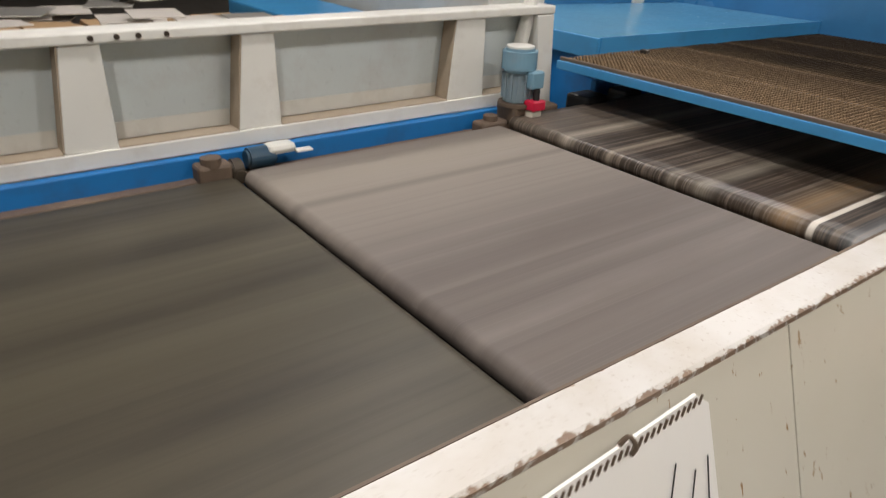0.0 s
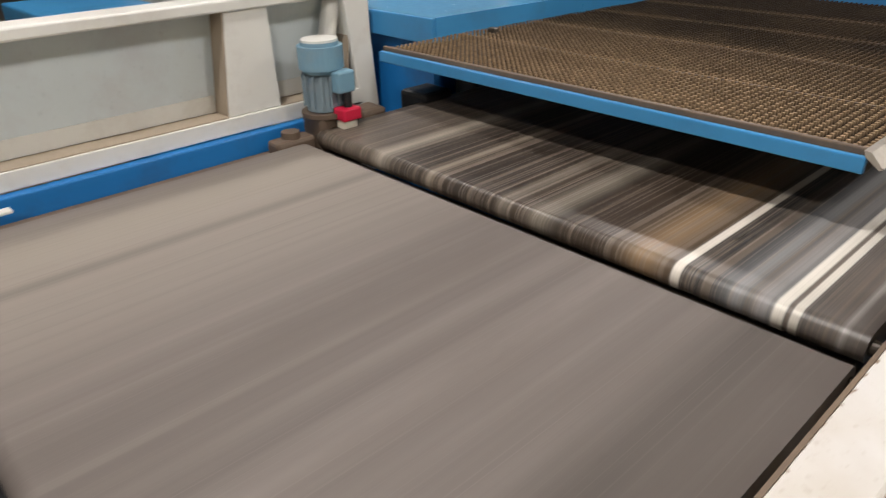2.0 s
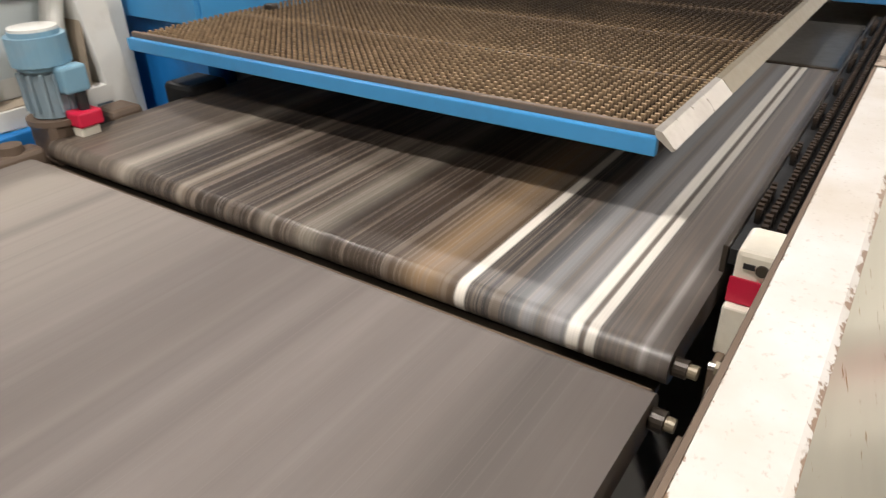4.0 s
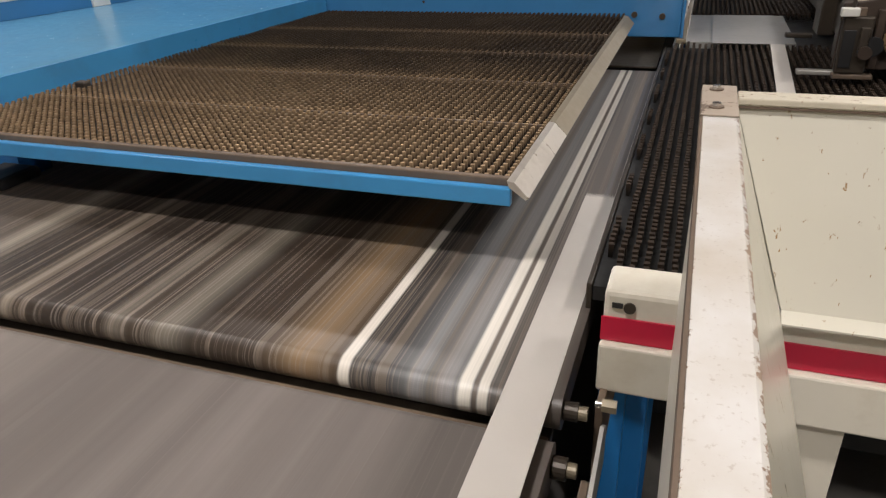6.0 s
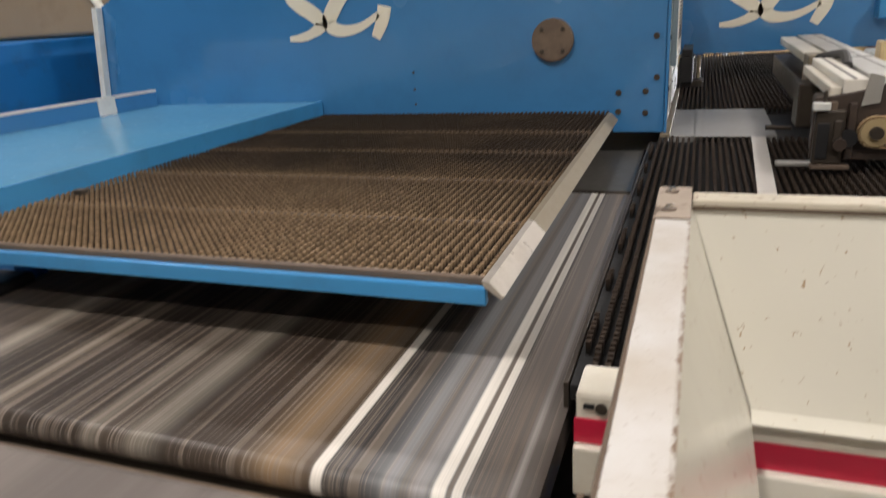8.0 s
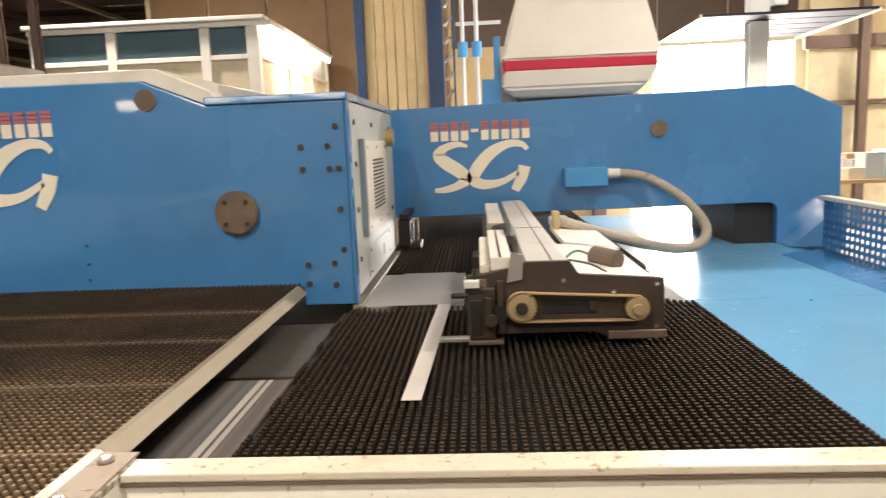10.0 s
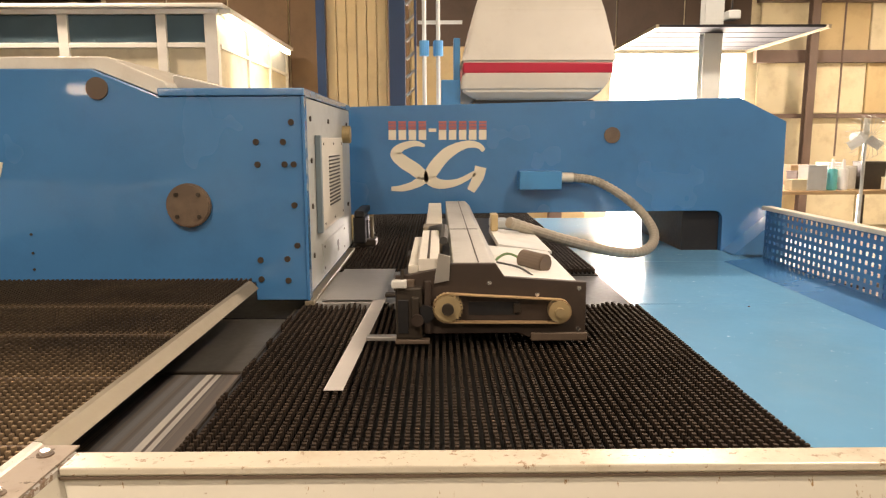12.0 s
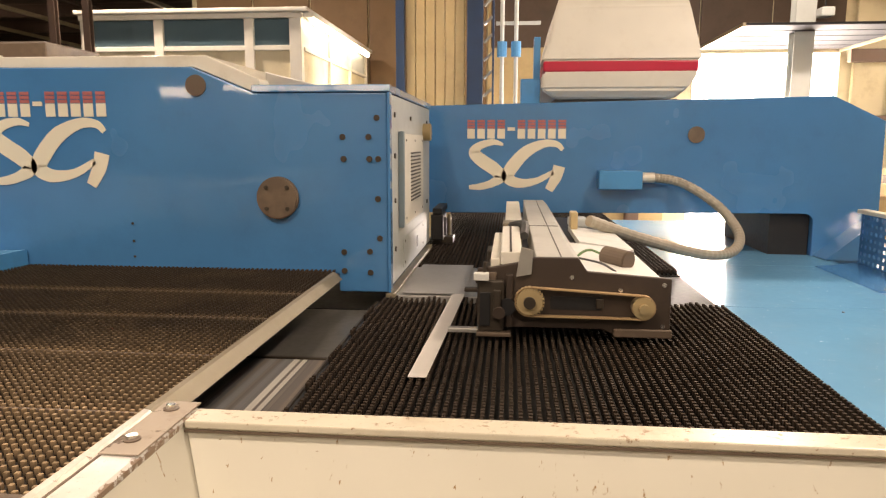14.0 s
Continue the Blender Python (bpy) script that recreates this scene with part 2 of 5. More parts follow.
def worn_rail():
    """Cream enamel rubbed to rust along both edges of the rail's top and in flakes between."""
    m, nt, b = nodes_of("chipped_cream_rail_paint")
    v = coords(nt)
    flakes = noise_of(nt, v, 85, 8, 0.72)
    broad = noise_of(nt, v, 9, 5, 0.6)
    c = mixed(nt, grade(nt, broad, 0.4, 0.75), (0.58, 0.565, 0.54), (0.47, 0.43, 0.37))
    geo = nt.nodes.new("ShaderNodeNewGeometry")
    sep = nt.nodes.new("ShaderNodeSeparateXYZ")
    link(nt, geo.outputs["Position"], sep.inputs["Vector"])
    off = sums(nt, "ABSOLUTE", sums(nt, "ADD", sep.outputs["X"], 0.5125))
    near_edge = grade(nt, off, 0.013, 0.0225)
    mask = grade(nt, sums(nt, "ADD", sums(nt, "MULTIPLY", near_edge, 0.36), flakes), 0.8, 0.825)
    c = mixed(nt, mask, c, mixed(nt, broad, (0.12, 0.075, 0.05), (0.3, 0.2, 0.13)))
    specks = grade(nt, noise_of(nt, v, 210, 5, 0.65), 0.6, 0.68)
    c = mixed(nt, sums(nt, "MULTIPLY", specks, 0.6), c, (0.36, 0.31, 0.26))
    link(nt, c, b.inputs["Base Color"])
    b.inputs["Roughness"].default_value = 0.4
    bump(nt, b, mask, 0.4, -0.001)
    return m


rail_paint = worn_rail()
pad_paint = paint("rubbed_brown_plate", (0.36, 0.3, 0.24), 0.6, (0.12, 0.085, 0.06), 1.0, (0.1, 0.07, 0.05), 0.57, grain=1.6)
front_rail_paint = paint("chipped_front_rail", (0.6, 0.55, 0.44), 0.3, (0.3, 0.2, 0.1), 0.55, (0.3, 0.2, 0.12), 0.6, grain=2.2)


def scratched_cream():
    """Glossy cream guard sheet with a few long rusty scratches."""
    m, nt, b = nodes_of("scratched_cream_sheet")
    v = coords(nt)
    c = mixed(nt, noise_of(nt, v, 2.2, 4), (0.55, 0.525, 0.435), (0.67, 0.645, 0.56))
    streak = noise_of(nt, coords(nt, (34, 34, 3.0)), 2.6, 5, 0.7)
    c = mixed(nt, grade(nt, streak, 0.645, 0.665), c, (0.3, 0.19, 0.09))
    c = mixed(nt, grade(nt, noise_of(nt, v, 45, 5, 0.65), 0.7, 0.73), c, (0.25, 0.17, 0.1))
    link(nt, c, b.inputs["Base Color"])
    b.inputs["Roughness"].default_value = 0.24
    bump(nt, b, noise_of(nt, v, 4, 3), 0.25, 0.01)
    return m


guard_sheet = scratched_cream()


def belt_stuff(name, base, tones, streaks, white_lines=(), zones=(), crisp=False, rough=0.5):
    """Rubber belting streaked along its running way (y)."""
    m, nt, b = nodes_of(name)
    wide = noise_of(nt, coords(nt, (6.5, 0.12, 0)), 1.0, 3, 0.6)
    mid = noise_of(nt, coords(nt, (38, 0.25, 0)), 1.0, 5, 0.7)
    thin = noise_of(nt, coords(nt, (170, 0.35, 0)), 1.0, 3, 0.7)
    patch = noise_of(nt, coords(nt, (2.6, 0.7, 0)), 1.3, 5, 0.62)
    c = mixed(nt, grade(nt, wide, 0.32, 0.68), tones[0], tones[1])
    c = mixed(nt, sums(nt, "MULTIPLY", grade(nt, patch, 0.42, 0.62), 0.75), c, base)
    geo = nt.nodes.new("ShaderNodeNewGeometry")
    sep = nt.nodes.new("ShaderNodeSeparateXYZ")
    link(nt, geo.outputs["Position"], sep.inputs["Vector"])
    for x, half, colour, soft in zones:
        d = sums(nt, "ABSOLUTE", sums(nt, "SUBTRACT", sep.outputs["X"], x))
        f = sums(nt, "SUBTRACT", 1.0, grade(nt, d, half * (1 - soft), half * (1 + soft)))
        c = mixed(nt, sums(nt, "MULTIPLY", f, 0.85), c, colour)
    c = mixed(nt, sums(nt, "MULTIPLY", grade(nt, mid, 0.51, 0.58 if crisp else 0.72), streaks), c, tones[2])
    c = mixed(nt, sums(nt, "MULTIPLY", grade(nt, thin, 0.55, 0.6 if crisp else 0.68), streaks * 0.6), c, tones[3])
    for x, half, colour, soft in white_lines:
        d = sums(nt, "ABSOLUTE", sums(nt, "SUBTRACT", sep.outputs["X"], x))
        f = sums(nt, "SUBTRACT", 1.0, grade(nt, d, half * (1 - soft), half * (1 + soft)))
        worn = sums(nt, "MULTIPLY", f, sums(nt, "ADD", sums(nt, "MULTIPLY", thin, 0.5), 0.62 if soft < 0.5 else 0.2))
        c = mixed(nt, worn, c, colour)
    link(nt, c, b.inputs["Base Color"])
    link(nt, sums(nt, "ADD", sums(nt, "MULTIPLY", mid, 0.25), rough - 0.12), b.inputs["Roughness"])
    bump(nt, b, thin, 0.1, 0.001)
    return m


# grey zone and streaks around x -0.89 paint in the belt's grazing reflection
belt_striped = belt_stuff("streaked_dark_belt", (0.036, 0.025, 0.017), ((0.02, 0.015, 0.012), (0.085, 0.064, 0.046), (0.2, 0.16, 0.125), (0.3, 0.26, 0.22)), 0.62,
                          ((-1.03, 0.010, (0.75, 0.7, 0.62), 0.25), (-0.824, 0.011, (0.8, 0.76, 0.68), 0.2), (-0.795, 0.008, (0.8, 0.76, 0.68), 0.2),
                           (-0.905, 0.012, (0.34, 0.34, 0.34), 0.6), (-0.855, 0.014, (0.36, 0.36, 0.37), 0.7), (-0.715, 0.006, (0.4, 0.38, 0.36), 0.6), (-1.5, 0.02, (0.24, 0.21, 0.17), 0.7),
                           (-1.345, 0.014, (0.02, 0.016, 0.013), 0.6), (-1.385, 0.03, (0.3, 0.27, 0.22), 0.8), (-1.98, 0.03, (0.45, 0.4, 0.33), 0.8), (-1.77, 0.012, (0.5, 0.43, 0.34), 0.6)),
                          zones=((-0.89, 0.1, (0.14, 0.142, 0.145), 0.5), (-0.98, 0.04, (0.03, 0.028, 0.027), 0.6), (-0.73, 0.05, (0.13, 0.115, 0.105), 0.4), (-1.12, 0.045, (0.3, 0.2, 0.11), 0.9),
                                 (-1.23, 0.08, (0.04, 0.027, 0.018), 0.7), (-1.62, 0.1, (0.035, 0.026, 0.02), 0.6), (-1.88, 0.09, (0.035, 0.027, 0.021), 0.6), (-2.12, 0.12, (0.1, 0.08, 0.062), 0.6)), crisp=True, rough=0.42)
belt_plain = belt_stuff("dusty_brown_belt", (0.125, 0.105, 0.092), ((0.08, 0.067, 0.06), (0.2, 0.174, 0.156), (0.11, 0.093, 0.083), (0.2, 0.174, 0.156)), 0.45,
                        ((-2.12, 0.07, (0.27, 0.235, 0.195), 0.9), (-1.94, 0.02, (0.08, 0.066, 0.058), 0.8), (-1.45, 0.06, (0.08, 0.066, 0.058), 0.9), (-1.75, 0.1, (0.19, 0.165, 0.145), 0.9)), zones=((-1.98, 0.3, (0.25, 0.218, 0.188), 0.8),), rough=0.6)
belt_olive = belt_stuff("olive_brown_belt", (0.064, 0.055, 0.036), ((0.027, 0.022, 0.016), (0.076, 0.066, 0.045), (0.038, 0.032, 0.022), (0.078, 0.068, 0.052)), 0.4, rough=0.45)


def bristle(name, shaded_root, tip, lane, z0, z1, worn=None):
    """Shade between tufts coloured into the foot, dusty towards the tip."""
    m, nt, b = nodes_of(name)
    geo = nt.nodes.new("ShaderNodeNewGeometry")
    sep = nt.nodes.new("ShaderNodeSeparateXYZ")
    link(nt, geo.outputs["Position"], sep.inputs["Vector"])
    v = coords(nt)
    dust = noise_of(nt, v, 2.0, 5, 0.62)
    c = mixed(nt, grade(nt, dust, 0.3, 0.7), lane, tip)
    if worn:
        d = sums(nt, "ADD", grade(nt, sep.outputs["Y"], worn[0], worn[1]), sums(nt, "MULTIPLY", sums(nt, "SUBTRACT", dust, 0.5), 1.1))
        for seam in worn[2]:
            near = sums(nt, "SUBTRACT", 1.0, grade(nt, sums(nt, "ABSOLUTE", sums(nt, "SUBTRACT", sep.outputs["Y"], seam)), 0.0, 0.05))
            d = sums(nt, "SUBTRACT", d, sums(nt, "MULTIPLY", near, 0.3))
        c = mixed(nt, sums(nt, "MULTIPLY", grade(nt, d, 0.0, 1.0), 0.93), c, (0.02, 0.015, 0.011))
    c = mixed(nt, sums(nt, "MULTIPLY", geo.outputs["Random Per Island"], 0.3), c, shaded_root)
    c = mixed(nt, grade(nt, sep.outputs["Z"], z0, z1), shaded_root, c)
    link(nt, c, b.inputs["Base Color"])
    b.inputs["Roughness"].default_value = 0.75
    b.inputs["Specular IOR Level"].default_value = 0.2
    return m


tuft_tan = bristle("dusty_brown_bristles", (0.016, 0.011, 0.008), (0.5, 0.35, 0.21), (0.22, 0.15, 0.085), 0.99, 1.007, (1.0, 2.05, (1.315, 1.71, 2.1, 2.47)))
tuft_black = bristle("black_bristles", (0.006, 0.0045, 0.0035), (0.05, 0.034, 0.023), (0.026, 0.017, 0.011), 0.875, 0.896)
# bed coloured near black to deepen the shade in the gaps
bed_gap_shade = paint("dusty_gap_shade_bed", (0.014, 0.01, 0.007), 0.7, (0.04, 0.028, 0.018), 0.5)
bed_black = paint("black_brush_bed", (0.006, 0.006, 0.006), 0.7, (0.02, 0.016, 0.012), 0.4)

# ---- the hall ----
tagged(part("floor", box(-22, 9, -30, 30, -0.1, 0), concrete), "worn grey concrete floor under the machine", "floor", kind="structure")
tagged(part("ceiling", box(-22.2, 9.2, -30.2, 30.2, 5.8, 5.9), roof_dark), "dark brown sheet roof of the hall", "ceiling", kind="structure")
tagged(part("wall_south", box(-22.2, 9.2, -30.2, -30, 0, 5.8), insul), "yellowed insulated hall wall", "wall", kind="structure")
tagged(part("wall_west", box(-22.2, -22, -30, 30, 0, 5.8), brown_wall), "brown sheet hall wall", "wall", kind="structure")
tagged(part("wall_east", box(9, 9.2, -30, 14.2, 0, 5.8), insul), "yellowed insulated hall wall with steel posts", "wall", kind="structure")
wall_n = box(-5.6, 2.85, 12, 12.2, 0, 5.8)
box(-22, -5.4, 30, 30.2, 0, 5.8, bm=wall_n)
box(-5.6, -5.4, 12.2, 30, 0, 5.8, bm=wall_n)
box(5.12, 9, 12, 12.2, 0, 5.8, bm=wall_n)
box(2.85, 5.12, 12, 12.2, 3.0, 5.8, bm=wall_n)
wall_north = tagged(part("wall_north", wall_n, insul), "tan insulated back wall with open roller door", "wall", kind="structure")
tagged(part("backdrop", box(1.5, 7.5, 13.9, 14.0, 0, 5), sky_glow), "overexposed daylight outside the open door", "backdrop", kind="structure")
# sheeting and girts of the back wall
for i in range(8):
    x = -5.5 + i * 1.0
    part("wall_sheet", box(x, x + 0.97, 11.95, 11.997, 0.05, 5.7, 0.01), brown_wall if i < 5 else tan_wall, wall_north)
# dark sheets added to imitate the dim, hazy ceiling over the doorway
for i in range(5):
    x = -0.45 + i * 1.12
    part("dim_ceiling_sheet", box(x, x + 1.1, 11.93, 11.949, 3.12, 5.7, 0.006), roof_dark, wall_north, "added dark sheet standing for the dim ceiling above the doorway")
for i in range(4):
    x = 5.3 + i * 0.92
    for k in range(6):
        part("wall_sheet", box(x, x + 0.9, 11.93, 11.997, 0.1 + k * 0.95, 1.0 + k * 0.95, 0.02), insul if (i + k) % 4 else tan_wall, wall_north)


def steel_post(x, y, w, d, material, label, z1=5.8):
    t = thing("steel_post", (x, y, 0), label, "post", "hall posts")
    bm = box(x - w / 2, x + w / 2, y - d / 2, y - d / 2 + 0.015, 0, z1)
    box(x - w / 2, x + w / 2, y + d / 2 - 0.015, y + d / 2, 0, z1, bm=bm)
    part("flange", bm, material, t)
    part("web", box(x - 0.008, x + 0.008, y - d / 2 + 0.015, y + d / 2 - 0.015, 0, z1), material, t)
    part("base_plate", box(x - w / 2 - 0.05, x + w / 2 + 0.05, y - d / 2 - 0.05, y + d / 2 + 0.05, 0.0, 0.02), material, t)
    return t


steel_post(6.07, 11.72, 0.13, 0.14, steel_red, "rusty brown steel wall post")
steel_post(8.6, 11.7, 0.2, 0.25, steel_red, "rusty brown steel wall post")
# pale grey here stands in for the doorway's haze over the post
steel_post(3.815, 10.2, 0.26, 0.2, side_grey, "slim steel post before the bright doorway, haze put into its pale grey")
steel_post(1.9, 11.7, 0.2, 0.25, steel_red, "rusty brown steel wall post")
for z in (1.02, 1.96, 2.93, 3.9):
    g = thing("wall_girt", (7.3, 11.86, z), "horizontal steel girt on the insulated wall", "beam", "wall girts")
    part("channel", box(5.2, 9.0, 11.8, 11.93, z - (0.1 if z > 2.5 else 0.035), z + (0.1 if z > 2.5 else 0.035), 0.006), steel_red, g)
for x in (-4.93, -4.55):
    steel_post(x, 7.2, 0.07, 0.08, steel_red, "thin brown steel post before the office booth")
# roller door tracks reaching into the hall under the roof
track = thing("door_track", (4.4, 11, 3.1), "galvanised overhead door tracks and spring bar", "door track")
for x in (2.82, 5.1):
    part("rail", prism([(12.0, 3.01), (9.5, 3.03), (9.5, 3.08), (12.0, 3.06)], "x", x, x + 0.04), alu_dull, track)
for k in range(5):
    y = 9.55 + k * 0.49
    z = 3.05
    part("slat", box(2.87, 5.1, y, y + 0.45, z, z + 0.035, 0.008), door_grey, track)
for k in range(13):
    y = -8 + k * 2.9
    b = thing("roof_beam", (0, y, 5.5), "dark steel roof beam spanning the hall", "beam", "roof beams")
    bm = box(-22, 9 if y < 12 else -5.7, y - 0.09, y + 0.09, 5.38, 5.41)
    box(-22, 9 if y < 12 else -5.7, y - 0.09, y + 0.09, 5.75, 5.79, bm=bm)
    part("flange", bm, steel_red, b)
    part("web", box(-22, 9 if y < 12 else -5.7, y - 0.01, y + 0.01, 5.41, 5.75), steel_red, b)
for x in (-20.0, -17.1, -14.4, -12.0, -9.8, -7.5, -5.2, -2.6, 0.2, 3.1, 6.0):
    p = thing("purlin", (x, 2.5, 5.36), "long steel purlin under the roof sheets", "beam", "purlins")
    part("channel", box(x - 0.07, x + 0.07, -9, 11.95 if x > -5.5 else 29.9, 5.28, 5.375, 0.004), insul if x in (-17.1, -14.4, -9.8, 3.1) else steel_red, p)
# unseen glowing boxes added so the gantry enamel catches highlights
for x, y, z in ((-6.4, -7, 2.42), (-4.9, -7, 2.5), (-2.9, -7.6, 2.55), (-1.2, -9, 2.7), (0.8, -9, 2.7)):
    sl = thing("strip_light", (x, y, z), "short glowing fixture added out of view to put highlights on the gantry", "lamp", "strip lights")
    part("diffuser", box(x - 0.3, x + 0.3, y - 0.08, y + 0.08, z, z + 0.16, 0.02), bay_glow, sl, "glowing diffuser")
    part("tray", box(x - 0.33, x + 0.33, y - 0.1, y + 0.1, z + 0.16, z + 0.19), white_paint, sl)
    part("hanger", rod((x, y, z + 0.19), (x, y, 5.8), 0.008, n=6), black_paint, sl)
for x, y, z in ((-16.4, 18.7, 4.6), (-11.5, 14.5, 4.6), (-11.5, 22.5, 4.6)):
    sl = thing("strip_light", (x, y, z), "long lit fluorescent fixture hanging in the far bay", "lamp", "strip lights")
    part("diffuser", box(x - 0.85, x + 0.85, y - 0.12, y + 0.12, z, z + 0.12, 0.02), bay_glow, sl, "glowing diffuser")
    part("tray", box(x - 0.88, x + 0.88, y - 0.15, y + 0.15, z + 0.12, z + 0.15), white_paint, sl)
    part("hanger", rod((x, y, z + 0.15), (x, y, 5.8), 0.008, n=6), black_paint, sl)
for y, z in ((-13, 3.0), (-18, 3.35), (-25, 3.9)):
    for x in (-7.2, -4.1, -0.9, 2.2, 5.4):
        sl = thing("strip_light", (x, y, z), "long lit fluorescent fixture hanging far down the hall", "lamp", "strip lights")
        part("diffuser", box(x - 0.75, x + 0.75, y - 0.12, y + 0.12, z, z + 0.12, 0.02), bay_glow, sl, "glowing diffuser")
        part("tray", box(x - 0.78, x + 0.78, y - 0.15, y + 0.15, z + 0.12, z + 0.15), white_paint, sl)
        part("hanger", rod((x, y, z + 0.15), (x, y, 5.8), 0.008, n=6), black_paint, sl)
# includes the added lamp that brightens the right back wall
for bx, by, bz in HIGH_BAYS:
    lamp = thing("high_bay_lamp", (bx, by, bz), "round high-bay lamp hanging lit from the roof", "lamp", "high bay lamps")
    part("shade", rod((bx, by, bz - 0.02), (bx, by, bz + 0.22), 0.3, 0.1, 24), alu, lamp)
    part("lens", rod((bx, by, bz - 0.14), (bx, by, bz - 0.021), 0.16, 0.27, 24), bay_glow, lamp, "glowing lens")
    part("stem", rod((bx, by, bz + 0.22), (bx, by, 5.8), 0.015), black_paint, lamp)

# office booth behind the machine
booth = thing("office_booth", (-3.8, 9.8, 0), "cream framed office booth with blue upper panes, lit interior painted as cream panes", "booth")
BL, BR, BF, BB, bz1 = -5.12, -2.5, 8.0, 11.6, 3.02
part("wall", box(BL, BR - 0.02, BF + 0.02, BF + 0.06, 0, 2.0), cream_clean, booth)
part("side_wall", box(BR - 0.02, BR + 0.02, BF + 0.02, BB, 0, 2.0), cream_clean, booth)
part("back_wall", box(BL, BR, BB, BB + 0.04, 0, bz1), cream_clean, booth)
part("end_wall", box(BL - 0.04, BL, BF + 0.02, BB, 0, bz1), cream_clean, booth)
part("roof", box(BL - 0.06, BR + 0.1, BF - 0.08, BB + 0.08, bz1, bz1 + 0.05, 0.012), cream_clean, booth)
part("fascia", box(BL - 0.03, BR + 0.03, BF - 0.03, BF - 0.012, bz1 - 0.06, bz1, 0.004), cream_clean, booth)
for x, w in ((BL + 0.05, 0.1), (-4.185, 0.11), (-3.105, 0.11), (-2.56, 0.14)):
    part("mullion", box(x - w / 2, x + w / 2, BF - 0.02, BF + 0.08, 2.0, bz1, 0.005), cream_clean, booth)
for y in (9.25, 10.4, BB - 0.05):
    part("mullion", box(BR - 0.06, BR + 0.03, y - 0.04, y + 0.04, 2.0, bz1, 0.005), cream_clean, booth)
part("rail", box(BL, BR, BF - 0.015, BF + 0.075, 2.605, 2.66, 0.005), cream_clean, booth)
part("side_rail", box(BR - 0.05, BR + 0.025, BF + 0.08, BB, 2.605, 2.65, 0.005), cream_clean, booth)
# opaque cream lower panes imitate light from inside the booth
for x0, x1 in ((BL + 0.1, -4.24), (-4.13, -3.16), (-3.05, -2.63)):
    part("upper_pane", box(x0, x1, BF + 0.02, BF + 0.035, 2.66, bz1 - 0.06), window_blue, booth, "dark blue tinted pane")
    part("lower_pane", box(x0, x1, BF + 0.02, BF + 0.035, 2.0, 2.605), insul, booth, "lower pane with the lit interior put into its cream")
for y0, y1 in ((BF + 0.08, 9.21), (9.29, 10.36), (10.44, BB - 0.09)):
    part("side_pane", box(BR - 0.025, BR - 0.005, y0, y1, 2.65, bz1), side_grey, booth, "pale grey upper side pane")
    part("side_pane", box(BR - 0.025, BR - 0.005, y0, y1, 2.0, 2.605), insul, booth, "lower side pane with the lit interior put into its cream")
tube_lamp = thing("tube_lamp", (-2.38, 9.6, 2.9), "lit fluorescent tube along the booth's eave", "lamp")
part("tube", rod((-2.38, 8.05, 2.93), (-2.38, 11.2, 2.93), 0.03), tube_glow, tube_lamp, "glowing tube")
part("batten", box(-2.46, -2.34, 8.0, 11.25, 2.965, 3.015), cream_clean, tube_lamp)

# tan panel bay and blue rack uprights behind the gantry
panel_bay = thing("panelled_partition", (-1.06, 9.05, 0), "tall tan ribbed metal partition panel", "partition")
for i in range(6):
    x = -1.44 + i * 0.125
    part("panel", box(x, x + 0.118, 9.0, 9.04, 0, 5.4, 0.012), tan_wall, panel_bay)
part("backing", box(-1.445, -0.69, 9.042, 9.06, 0, 5.4), tan_wall, panel_bay)


navy = paint("dark_navy_steel", (0.012, 0.045, 0.11), 0.45, (0.02, 0.03, 0.05), 0.4)


def rack_upright(x, y, w):
    r = thing("rack_upright", (x, y, 0), "tall blue steel storage rack upright", "rack upright", "rack uprights")
    part("column", box(x - w / 2, x + w / 2, y - 0.05, y + 0.05, 0, 5.4, 0.006), navy, r)
    part("foot", box(x - w / 2 - 0.03, x + w / 2 + 0.03, y - 0.08, y + 0.08, 0, 0.02), navy, r)
    return r


rack_upright(-1.51, 9.0, 0.11)
ladder = rack_upright(-0.565, 9.0, 0.2)
for k in range(14):
    z = 1.7 + k * 0.22
    bm = bmesh.new()
    rod((-0.455, 9.0, z), (-0.35, 9.0, z + 0.1), 0.018, n=8, bm=bm)
    part("brace", bm, alu, ladder)
part("rear_column", box(-0.35, -0.325, 8.95, 9.05, 0, 5.4), navy, ladder)
for x, lab in ((-0.225, "thin galvanised conduit pipe with blue valve"), (-0.055, "thin grey air pipe")):
    pipe = thing("air_pipe", (x, 8.8, 0), lab, "pipe", "air pipes")
    part("pipe", rod((x, 8.8, 0), (x, 8.8, 5.3), 0.025), side_grey, pipe)
    part("valve", rod((x, 8.8, 2.6), (x, 8.8, 2.78), 0.06), blue_light, pipe)
part("crossbar", box(-0.3, 0.24, 8.8, 8.83, 2.98, 3.02), side_grey, pipe)

# ---- side conveyor: three belts in a line ----
BX0, BX1 = -2.3, -0.675


